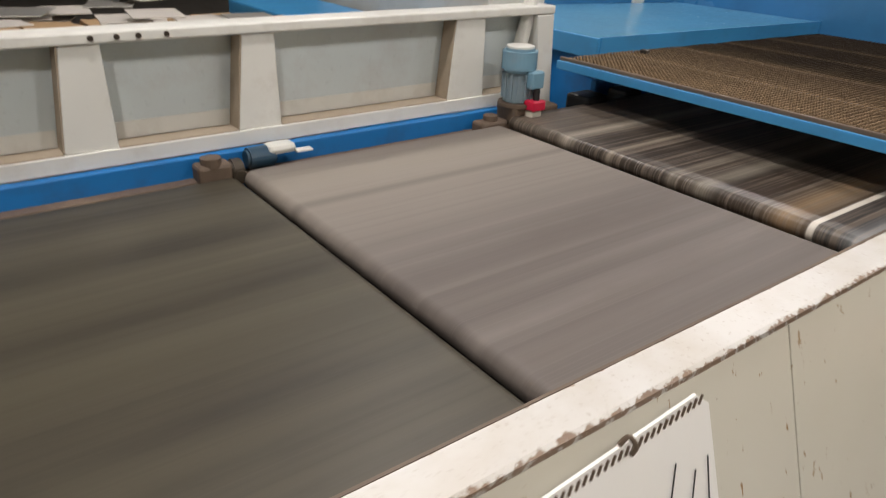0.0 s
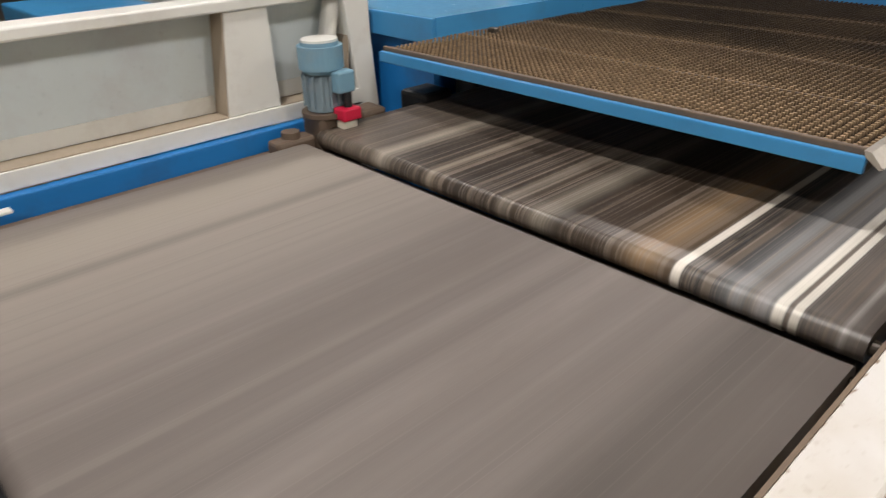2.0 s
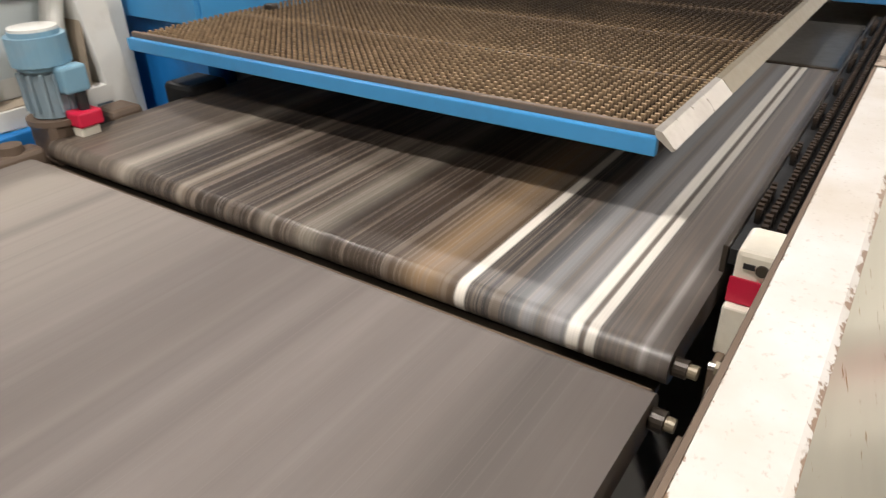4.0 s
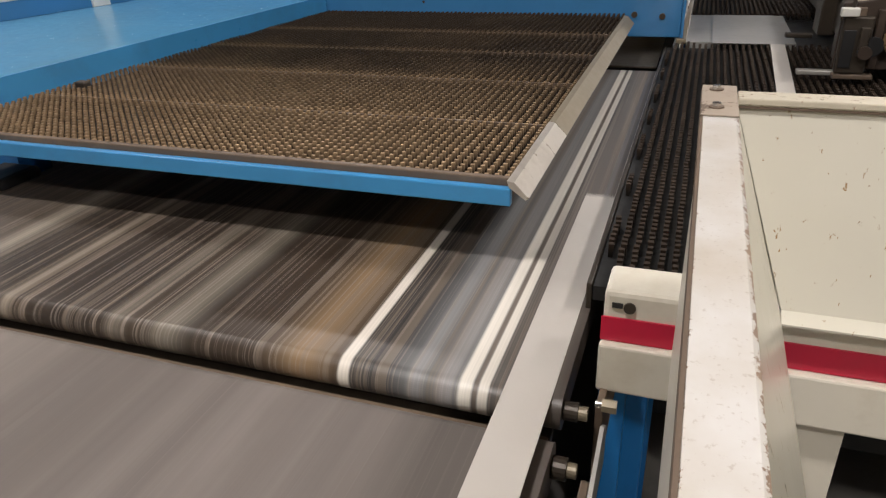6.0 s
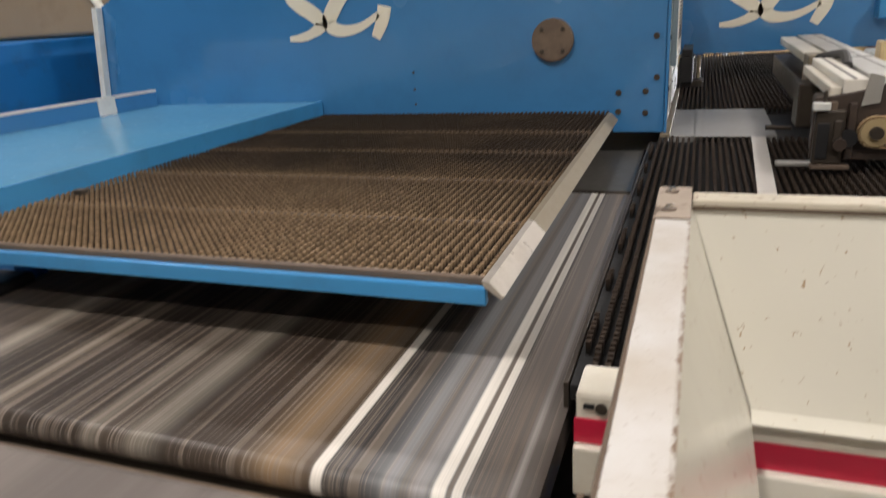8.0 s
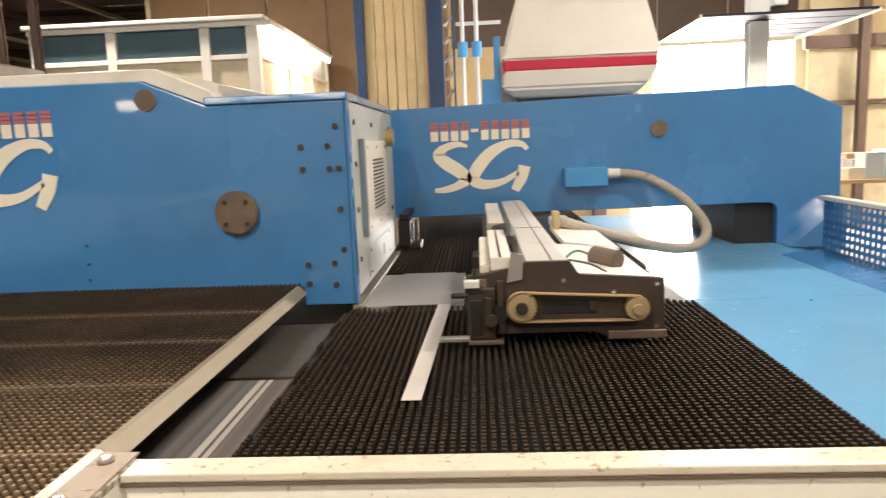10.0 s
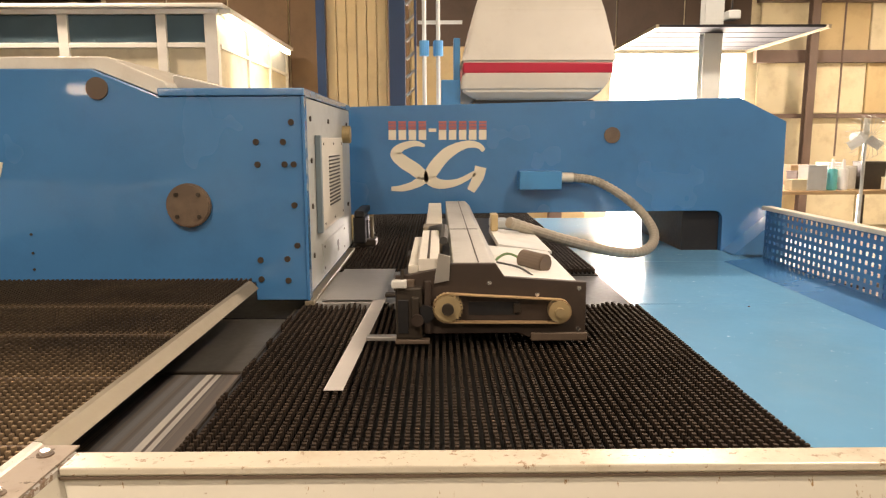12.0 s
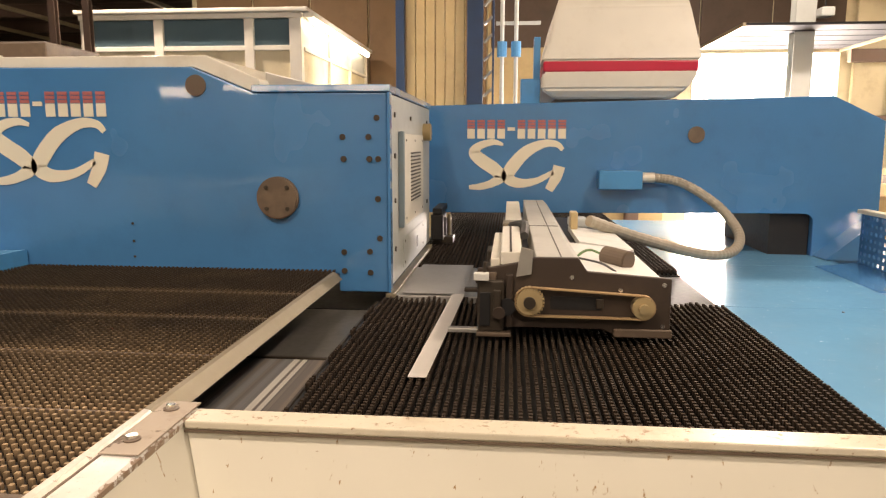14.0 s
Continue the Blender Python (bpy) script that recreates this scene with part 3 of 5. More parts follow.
def conveyor(name, y0, y1, z, r, material, label):
    t = thing(name, ((BX0 + BX1) / 2, (y0 + y1) / 2, 0), label, "conveyor", "belt conveyors")
    loop, thick = [], 0.006
    for k in range(29):
        a = math.pi / 2 + math.pi * k / 28
        loop.append((y0 + r + r * math.cos(a), z - r + r * math.sin(a)))
    for k in range(29):
        a = -math.pi / 2 + math.pi * k / 28
        loop.append((y1 - r + r * math.cos(a), z - r + r * math.sin(a)))
    part("belt", prism(loop, "x", BX0, BX1), material, t, label.split(" on ")[0])
    for y in (y0 + r, y1 - r):
        part("roller_end", rod((BX0 - 0.03, y, z - r), (BX0 - 0.001, y, z - r), r * 0.5), dark_steel, t)
        part("roller_end", rod((BX1 + 0.001, y, z - r), (BX1 + 0.022, y, z - r), r * 0.5), dark_steel, t)
        bm = rod((BX1 + 0.022, y, z - r), (BX1 + 0.036, y, z - r), 0.011)
        part("bearing", bm, alu_dull, t, "dull steel bearing")
    for x in (BX0 - 0.04, BX1 + 0.05):
        part("side_frame", box(x - 0.006, x + 0.006, y0 + 0.05, y1 - 0.05, z - 0.17, z - 0.03, 0.002), brown_steel, t)
    for x in (BX0 - 0.04, BX1 + 0.05):
        for y in (y0 + 0.3, y1 - 0.3):
            part("leg", box(x - 0.025, x + 0.025, y - 0.025, y + 0.025, 0, z - 0.17), blue_dark, t)
    return t


conveyor("infeed_conveyor", 0.562, 2.74, 0.82, 0.03, belt_striped, "dark streaked rubber belt with white lines on a steel frame")
conveyor("middle_conveyor", -0.572, 0.54, 0.791, 0.034, belt_plain, "dusty brown-grey rubber belt on a steel frame")
conveyor("outfeed_conveyor", -3.6, -0.586, 0.777, 0.035, belt_olive, "olive-brown glossy rubber belt on a steel frame")
chute = thing("receiving_plate", (-1.5, 2.6, 0.83), "smooth grey steel plate sliding out over the belt's end", "plate")
part("plate", prism([(2.27, 0.823), (2.9, 0.84), (2.9, 0.834), (2.27, 0.82)], "x", -2.28, -0.7), dull_plate, chute)
part("front_edge", box(-2.28, -0.7, 2.255, 2.269, 0.82, 0.828, 0.002), dark_steel, chute, "dark front edge")
wear_strip = thing("belt_edge_strip", (-0.665, 1.7, 0.78), "bright worn steel strip along the belt's edge", "edge strip")
part("strip", prism([(-0.673, 0.79), (-0.673, 0.8205), (-0.695, 0.8215), (-0.695, 0.8235), (-0.664, 0.825), (-0.66, 0.79)], "y", 1.0, 2.72), sheet_metal, wear_strip)
cross = thing("cross_member", (-1.5, -0.58, 0.6), "dark steel cross member under the belt joint", "cross member")
part("beam", box(-2.33, -0.65, -0.8, -0.4, 0.5, 0.66), black_paint, cross)
tbar = thing("transfer_bar", (-1.5, 0.55, 0.74), "dark steel transfer bar closing the belt joint", "transfer bar")
part("bar", box(-2.32, -0.69, 0.515, 0.6, 0.73, 0.748, 0.003), dark_steel, tbar)
part("lip", box(-2.32, -0.69, 0.546, 0.556, 0.748, 0.765, 0.002), brown_steel, tbar)
# bearing bolts and chain guard along the belt's open side
for k, y in enumerate((0.62, 0.7, 0.8, 0.93, 1.08)):
    bt = thing("adjuster_bolt", (-0.625, y, 0.8), "bright hex adjuster bolt on the conveyor frame", "bolt", "conveyor bolts")
    bm = rod((-0.622, y, 0.79), (-0.6, y, 0.79), 0.011, n=6)
    part("head", bm, alu_dull, bt)
    part("shank", rod((-0.632, y, 0.79), (-0.621, y, 0.79), 0.006), bright_steel, bt)
catch = thing("sheet_metal_bracket", (-0.61, 0.5, 0.78), "bent bare steel bracket at the belt joint", "bracket")
part("plate", prism([(0.36, 0.74), (0.56, 0.80), (0.6, 0.77), (0.6, 0.7), (0.36, 0.7)], "x", -0.617, -0.611), alu, catch)
part("arm", box(-0.64, -0.6, 0.3, 0.5, 0.66, 0.7, 0.004), dark_steel, catch)

# far frame of the conveyor and its white guard
frame_beam = thing("conveyor_side_beam", (-2.42, -0.8, 0), "blue painted steel side beam of the conveyor", "beam")
part("web", box(-2.44, -2.40, -4.0, 0.78, 0.66, 0.828, 0.004), blue_dark, frame_beam)
part("ledge", box(-2.395, -2.345, -4.0, 0.72, 0.735, 0.765, 0.004), brown_steel, frame_beam, "dusty brown ledge")
for y in (-3.6, -1.9, -0.2, 0.7):
    part("leg", box(-2.45, -2.37, y - 0.04, y + 0.04, 0, 0.66), blue_dark, frame_beam)

guard = thing("side_guard", (-2.5, -0.9, 0.8), "off-white steel side guard with recessed grey panels", "guard")
part("bottom_rail", box(-2.54, -2.43, -4.0, 0.86, 0.832, 0.883, 0.003), white_paint, guard)
part("top_rail", box(-2.55, -2.43, -4.0, 0.9, 1.192, 1.226, 0.006), white_paint, guard)
for y0, y1 in ((-3.45, -3.3), (-2.6, -2.45), (-1.75, -1.6), (-1.05, -0.9), (-0.52, -0.37), (0.345, 0.53)):
    bm = bmesh.new()
    bm = prism([(y0, 0.884), (y1, 0.884), (y1 - 0.006, 1.192), (y0 + 0.035, 1.192)], "x", -2.44, -2.52, 0.003)
    part("post", bm, white_paint, guard)
ys = [-4.0, -3.45, -3.3, -2.6, -2.45, -1.75, -1.6, -1.05, -0.9, -0.52, -0.37, 0.345, 0.53, 0.8]
for y0, y1 in zip(ys[0::2], ys[1::2]):
    part("panel", box(-2.535, -2.5235, y0 - 0.035, y1 + 0.035, 0.884, 1.191), panel_grey, guard, "pale blue-grey recessed panel")
    part("ledge_dust", box(-2.519, -2.435, y0 + 0.002, y1 - 0.002, 0.8835, 0.8865), dust_shade_tan, guard, "brown dust along the ledge")
    # white strip imitating the reflection low on each panel
    part("panel_reflection", box(-2.523, -2.518, y0 + 0.002, y1 - 0.002, 0.8875, 0.94, 0.001), white_paint, guard)
    # tan strip colours the flank for both dust and shade
    part("post_flank", prism([(y1 - 0.004, 0.888), (y1 + 0.001, 0.888), (y1 + 0.034, 1.19), (y1 + 0.029, 1.19)], "x", -2.518, -2.442), dust_shade_tan, guard, "dusty post flank with its shade put into the tan")
part("end_post", prism([(0.86, 0.7), (0.93, 0.7), (0.895, 1.19), (0.80, 1.19)], "x", -2.43, -2.53, 0.004), white_paint, guard)
part("strut", rod((-2.47, 0.72, 0.95), (-2.5, 0.84, 1.32), 0.03), white_paint, guard, "white round strut")
for y in (-0.93, -0.86, -0.8, -0.72):
    part("bolt", rod((-2.43, y, 1.209), (-2.424, y, 1.209), 0.008), dark_steel, guard)

# drive motor beside the belt
motor = thing("drive_motor", (-2.33, 0.63, 0.75), "upright geared motor with pale blue cowl and red plug", "motor")
mx, my = -2.35, 0.64
part("gearbox", box(mx - 0.06, mx + 0.06, my - 0.06, my + 0.06, 0.74, 0.86, 0.015), brown_steel, motor, "dusty brown gearbox")
part("housing", rod((mx, my, 0.86), (mx, my, 0.99), 0.058, None, 24, bev=0.01), motor_grey, motor, smooth=False)
for k in range(14):
    a = 2 * math.pi * k / 14
    part("fin", box(-0.003, 0.003, 0.055, 0.068, 0.885, 0.985), motor_grey, motor).matrix_basis = Matrix.Translation((0, 0, 0))
for k, o in enumerate([o for o in motor.children if o.name.startswith("fin")]):
    a = 2 * math.pi * k / 14
    o.data.transform(Matrix.Translation(base_of(motor)))
    o.data.transform(Matrix.Translation((mx - base_of(motor).x, my - base_of(motor).y, -base_of(motor).z)) @ Matrix.Rotation(a, 4, "Z"))
part("cowl", rod((mx, my, 0.99), (mx, my, 1.085), 0.072, None, 28, bev=0.012), motor_blue, motor, "pale blue fan cowl")
part("cowl_cap", rod((mx, my, 1.085), (mx, my, 1.092), 0.058, None, 24), white_paint, motor)
part("terminal_box", box(mx + 0.05, mx + 0.095, my - 0.01, my + 0.06, 0.93, 1.0, 0.008), motor_blue, motor)
plug = part("plug", box(mx + 0.055, mx + 0.115, my - 0.01, my + 0.06, 0.845, 0.885, 0.006), red_paint, motor, "red cable plug")
part("plug_foot", box(mx + 0.06, mx + 0.105, my - 0.005, my + 0.05, 0.815, 0.845, 0.006), cream_paint, plug)
part("gland", rod((mx + 0.085, my + 0.03, 0.885), (mx + 0.085, my + 0.03, 0.93), 0.014), black_paint, motor)
part("flange", rod((mx, my, 0.852), (mx, my, 0.866), 0.078, None, 24), brown_steel, motor)
bk = thing("bearing_block", (-2.36, 0.48, 0.77), "dusty brown bearing block at the roller end", "bearing block", "bearing blocks")
part("body", box(-2.37, -2.3, 0.42, 0.56, 0.755, 0.81, 0.012), brown_steel, bk)
part("cap", rod((-2.335, 0.49, 0.8), (-2.335, 0.49, 0.83), 0.03), brown_steel, bk)
bk2 = thing("bearing_block", (-2.36, -0.6, 0.77), "dusty grey bearing block with tensioner at the belt joint", "bearing block", "bearing blocks")
part("body", box(-2.39, -2.315, -0.71, -0.6, 0.76, 0.82, 0.012), brown_steel, bk2, "dusty brown block")
part("cap", rod((-2.345, -0.66, 0.81), (-2.345, -0.66, 0.84), 0.033), brown_steel, bk2)
part("collar", rod((-2.35, -0.6, 0.785), (-2.35, -0.56, 0.785), 0.036, None, 20, bev=0.005), dark_steel, bk2)
part("shaft", rod((-2.39, -0.58, 0.77), (-2.305, -0.58, 0.77), 0.022, None, 16), dark_steel, bk2)
part("tensioner", rod((-2.36, -0.54, 0.81), (-2.36, -0.44, 0.81), 0.036, None, 20, bev=0.008), motor_dark, bk2, "dark blue tensioner barrel")
part("tensioner_cap", box(-2.39, -2.325, -0.47, -0.37, 0.815, 0.85, 0.015), white_paint, bk2)
part("tensioner_tongue", box(-2.36, -2.325, -0.37, -0.31, 0.812, 0.82, 0.003), white_paint, bk2)
for y, s in ((0.82, 0.05), (1.08, 0.07), (1.35, 0.06)):
    ub = thing("under_table_block", (-2.4, y, 0.78), "dusty dark mechanical block in the shade under the brush table", "machine block", "under table blocks")
    part("body", box(-2.42, -2.42 + 2 * s, y - s, y + s, 0.7, 0.80 + s * 0.7, 0.015), brown_steel if s < 0.06 else black_paint, ub)

# ---- raised brush table over the belt ----
TX0, TX1, TY0, TY1, TZ = -2.42, -0.85, 0.95, 2.95, 0.972
brush_table = thing("brush_table", (-1.6, 1.95, 0.9), "raised table of dusty brown brush tufts with blue front lip", "brush table")
part("front_lip", box(TX0, TX1 + 0.005, TY0 - 0.022, TY0 - 0.004, 0.962, 0.998, 0.003), blue_light, brush_table, "light blue front lip")
part("rim", box(TX0, TX1 + 0.005, TY0 - 0.004, TY0 + 0.012, 0.975, 1.012, 0.003), brown_steel, brush_table, "dusty brown rim")
part("bed", box(TX0, TX1, TY0 + 0.012, TY1, 0.97, 0.986), bed_gap_shade, brush_table)
edge = [(TX1 + 0.002, 1.0), (TX1 - 0.002, 1.013), (TX1 + 0.012, 1.011), (TX1 + 0.04, 0.982), (TX1 + 0.034, 0.977)]
ny = [TY0 - 0.02, 1.315, TY1 - 0.09]
for y0, y1, mt in ((ny[0], ny[1], alu_worn), (ny[1] + 0.002, ny[2], alu_dull)):
    part("edge_strip", prism(edge, "y", y0, y1), mt, brush_table, "folded aluminium edge strip")
for x in (TX0 + 0.1, TX1 - 0.1):
    part("bearer", box(x - 0.03, x + 0.03, TY0 + 0.1, TY1, 0.92, 0.97), blue_dark, brush_table)
part("bracket", box(-2.35, -2.31, 1.4, 1.43, 1.0, 1.022, 0.006), dark_steel, brush_table)


def tufts(name, x0, x1, y0, y1, zb, zt, px, py, r, material, parent, seams=(), keep=None, seed=3):
    """A field of short bristle tufts, four-sided and flared at the tip."""
    rng = np.random.default_rng(seed)
    xs, ys_ = np.arange(x0 + px / 2, x1, px), np.arange(y0 + py / 2, y1, py)
    gx, gy = [a.ravel() for a in np.meshgrid(xs, ys_)]
    for s in seams:
        gy = np.where(np.abs(gy - s) < py * 0.5, gy + py * 0.25, gy)
    if keep is not None:
        ok = keep(gx, gy)
        gx, gy = gx[ok], gy[ok]
    n = len(gx)
    gx, gy = gx + rng.normal(0, px * 0.012, n), gy + rng.normal(0, py * 0.012, n)
    lean = rng.normal(0, r * 0.1, (n, 2))
    top = zt + rng.normal(0, 0.0005, n)
    corners = np.array([(-1, -1), (1, -1), (1, 1), (-1, 1)]) * 0.75
    verts = np.zeros((n, 8, 3))
    for k, (cx, cy) in enumerate(corners):
        verts[:, k] = np.stack([gx + cx * r * 0.85, gy + cy * r * 0.85, np.full(n, zb)], 1)
        verts[:, k + 4] = np.stack([gx + cx * r + lean[:, 0], gy + cy * r + lean[:, 1], top], 1)
    quad = np.array([(0, 1, 5, 4), (1, 2, 6, 5), (2, 3, 7, 6), (3, 0, 4, 7), (4, 5, 6, 7)])
    faces = (quad[None] + 8 * np.arange(n)[:, None, None]).reshape(-1, 4)
    return tagged(sheet_mesh(name, verts.reshape(-1, 3), faces, material, parent), kind="stuff")


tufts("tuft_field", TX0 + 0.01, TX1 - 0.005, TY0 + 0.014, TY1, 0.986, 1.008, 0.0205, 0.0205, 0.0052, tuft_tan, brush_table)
for y in (1.315, 1.71, 2.1, 2.47):
    part("seam_strip", box(TX0, TX1, y - 0.004, y + 0.004, 0.985, 1.004), brown_steel, brush_table)

# blue shelf beside the brush table
shelf = thing("side_shelf", (-3.2, 2.1, 0), "glossy light blue steel shelf with folded lip", "shelf")
part("top", prism([(-2.425, 1.2), (-2.3, 2.945), (-3.85, 2.945), (-3.85, 1.2)], "z", 1.055, 1.07), blue_gloss, shelf)
part("lip", prism([(-2.424, 1.2), (-2.299, 2.94), (-2.289, 2.94), (-2.414, 1.2)], "z", 0.985, 1.075), blue_light, shelf)
part("front_lip", box(-3.85, -2.42, 1.18, 1.2, 0.98, 1.072, 0.003), blue_light, shelf)
part("cabinet", box(-3.83, -2.46, 1.22, 2.94, 0.0, 1.054), blue_dark, shelf)
back = thing("shelf_back_rail", (-3.45, 2.2, 1.07), "blue upstand with white capped posts behind the shelf", "rail")
def beside_shelf(y):
    return -3.46 + 0.21 * (y - 2.1)


def slanted(y0, y1, dx0, dx1, z0, z1):
    return prism([(beside_shelf(y0) + dx0, y0), (beside_shelf(y0) + dx1, y0), (beside_shelf(y1) + dx1, y1), (beside_shelf(y1) + dx0, y1)], "z", z0, z1)


part("upstand", slanted(1.21, 2.9, -0.02, 0.0, 1.071, 1.148), blue_paint, back)
part("cap", slanted(1.21, 2.9, -0.025, 0.006, 1.148, 1.16), white_paint, back, "rubbed white cap")
for y in (1.75, 2.6):
    part("post", slanted(y - 0.045, y + 0.045, 0.001, 0.012, 1.071, 1.1475), white_paint, back)
cab = thing("blue_cabinet", (-5.0, 2.6, 0), "tall dark blue steel machine cabinet", "cabinet")
part("body", box(-6.2, -4.05, 2.4, 3.6, 0, 1.45, 0.01), blue_dark, cab)
for x in (-5.55, -4.9, -4.3):
    part("door", box(x - 0.28, x + 0.28, 2.385, 2.398, 0.1, 1.4, 0.004), blue_dark, cab)
pipe2 = thing("white_corner_pipe", (-3.66, 2.9, 1.07), "white square corner tube of the gantry end", "tube")
part("tube", prism([(-3.69, 1.072), (-3.655, 1.072), (-3.58, 1.6), (-3.615, 1.6)], "y", 2.9, 2.945, 0.004), white_paint, pipe2)

feeder = thing("feeder_hood", (-4.4, 3.8, 0), "dusty brown angled machine hood with round port", "machine hood")
part("hood", prism([(-5.6, 1.46), (-3.95, 1.46), (-3.4, 1.75), (-3.55, 2.12), (-4.2, 2.3), (-5.6, 2.3)], "y", 3.3, 5.0, 0.02), insul_dull, feeder)
part("base", box(-5.6, -3.95, 3.62, 5.0, 0, 1.459), blue_dark, feeder)
part("port", rod((-3.85, 3.3, 1.95), (-3.85, 3.27, 1.95), 0.13, None, 24), dark_steel, feeder, "dark round port")
part("brace", rod((-4.25, 3.26, 2.2), (-3.68, 3.1, 1.5), 0.025), cream_clean, feeder)
# ---- gantries ----
GY, GY2 = 2.95, 4.45


def gantry_logo(parent, x0, y, z0, w):
    """Plain film shapes: a row of small bars, red above and pale below, over a swash and an arc."""
    h = w * 0.185
    zb = z0 + w * 0.51
    for k in range(10):
        u0, u1 = (k + 0.1) * w / 10, (k + 0.85) * w / 10
        lo, hi = (zb + h * 0.42, zb + h * 0.6) if k == 4 else (zb, zb + h * 0.52)
        part("badge_bar", box(x0 + u0, x0 + u1, y - 0.003, y - 0.0005, lo, hi), logo_cream, parent, "pale badge bar")
        if k != 4:
            for m in range(3):
                zz = zb + h * (0.54 + 0.16 * m)
                part("badge_stripe", box(x0 + u0, x0 + u1, y - 0.003, y - 0.0005, zz, zz + h * 0.13), logo_red, parent, "red badge stripe")

    def stroke(path, widths):
        bm = bmesh.new()
        pts = [Vector(p) for p in path]
        line = []
        m = len(pts) - 1
        for i in range(m):
            p0, p1, p2, p3 = pts[max(i - 1, 0)], pts[i], pts[i + 1], pts[min(i + 2, m)]
            for k in range(8):
                s = k / 8
                line.append((0.5 * (2 * p1 + (p2 - p0) * s + (2 * p0 - 5 * p1 + 4 * p2 - p3) * s * s + (3 * p1 - p0 - 3 * p2 + p3) * s ** 3), 1.3 * (widths[i] * (1 - s) + widths[i + 1] * s)))
        line.append((pts[-1], 1.3 * widths[-1]))
        prev = None
        for i, (p, wd) in enumerate(line):
            d = line[min(i + 1, len(line) - 1)][0] - line[max(i - 1, 0)][0]
            nrm = Vector((-d.y, d.x)).normalized() * wd / 2
            a = [bm.verts.new((x0 + w * (p + s * nrm).x, yy, z0 + w * (p + s * nrm).y)) for s in (1, -1) for yy in (y - 0.003, y - 0.0005)]
            if prev:
                bm.faces.new((prev[0], a[0], a[2], prev[2]))
                bm.faces.new((prev[0], prev[1], a[1], a[0]))
                bm.faces.new((prev[2], a[2], a[3], prev[3]))
            prev = a
        return bm

    part("swash", stroke([(0.37, 0.45), (0.27, 0.475), (0.14, 0.44), (0.08, 0.37), (0.16, 0.29), (0.28, 0.21), (0.35, 0.13), (0.26, 0.065), (0.14, 0.03), (0.03, 0.025)], [0.02, 0.045, 0.06, 0.085, 0.1, 0.1, 0.085, 0.06, 0.05, 0.03]), logo_cream, parent, "cream wave-shaped swash")
    part("arc", stroke([(0.96, 0.4), (0.9, 0.455), (0.77, 0.46), (0.6, 0.38), (0.47, 0.24), (0.42, 0.13), (0.52, 0.07), (0.7, 0.09), (0.87, 0.18)], [0.03, 0.045, 0.06, 0.09, 0.1, 0.095, 0.075, 0.05, 0.035]), logo_cream, parent, "cream crescent shape")
    part("slant_bar", stroke([(0.93, 0.24), (0.9, 0.13), (0.83, 0.0)], [0.09, 0.085, 0.06]), logo_cream, parent, "cream slanted bar")


def socket_bolts(parent, places, y):
    for x, z in places:
        bm = rod((x, y, z), (x, y - 0.006, z), 0.013, None, 12)
        part("socket_bolt", bm, dark_steel, parent)


g1 = thing("front_gantry", (-2.2, 3.7, 0), "glossy blue shear gantry with cream badge and socket bolts", "machine gantry")
part("body", prism([(-3.68, 0.988), (-3.66, 1.572), (-2.98, 1.885), (-1.475, 1.878), (-1.205, 1.768), (-0.627, 1.768), (-0.627, 0.91), (-0.845, 0.91), (-0.845, 0.988)], "y", GY, GY2, 0.006), blue_paint, g1)
part("lid", box(-1.21, -0.612, GY - 0.008, GY2, 1.769, 1.8, 0.004), blue_paint, g1, "blue folded top lid")
part("corner_strip", box(-0.626, -0.614, GY - 0.006, GY + 0.05, 0.91, 1.768, 0.003), blue_paint, g1)
part("side_cover", box(-0.631, -0.62, GY + 0.055, GY2, 0.93, 1.765, 0.003), side_grey, g1, "pale grey side cover")
part("foot_strip", box(-0.64, -0.6, GY + 0.0, GY2, 0.885, 0.905, 0.003), alu_dull, g1)
vent = part("vent_door", box(-0.619, -0.596, 3.24, 3.95, 1.17, 1.6, 0.004), cream_clean, g1, "cream vent door")
for k in range(14):
    part("louvre", box(-0.5965, -0.592, 3.45, 3.8, 1.27 + k * 0.018, 1.277 + k * 0.018), dark_steel, vent)
for y, z in ((3.1, 1.68), (3.1, 1.5), (3.1, 1.3), (3.1, 1.08), (4.3, 1.68), (4.3, 1.2), (3.6, 1.68)):
    part("side_bolt", rod((-0.62, y, z), (-0.614, y, z), 0.012, None, 10), dark_steel, g1)
part("vent_edge", box(-0.619, -0.594, 3.2, 3.238, 1.165, 1.61, 0.003), motor_grey, g1, "dark grey-green hinge strip")
hatch = part("access_hatch", box(-0.6195, -0.614, 3.32, 4.1, 0.955, 1.1, 0.002), side_grey, g1, "pale grey lower access hatch")
part("hatch_slot", box(-0.6138, -0.612, 3.78, 3.83, 0.99, 1.05), black_paint, hatch)
for y in (3.36, 4.06):
    for z in (0.975, 1.08):
        part("hatch_screw", rod((-0.614, y, z), (-0.611, y, z), 0.007, None, 8), dark_steel, hatch)
for y in (3.3, 3.6, 3.9):
    for z in (1.2, 1.57):
        part("vent_screw", rod((-0.596, y, z), (-0.5935, y, z), 0.006, None, 8), dark_steel, vent)
part("knob", rod((-0.62, 4.15, 1.62), (-0.575, 4.15, 1.62), 0.05, None, 20), brass, g1, "brass-coloured side knob")
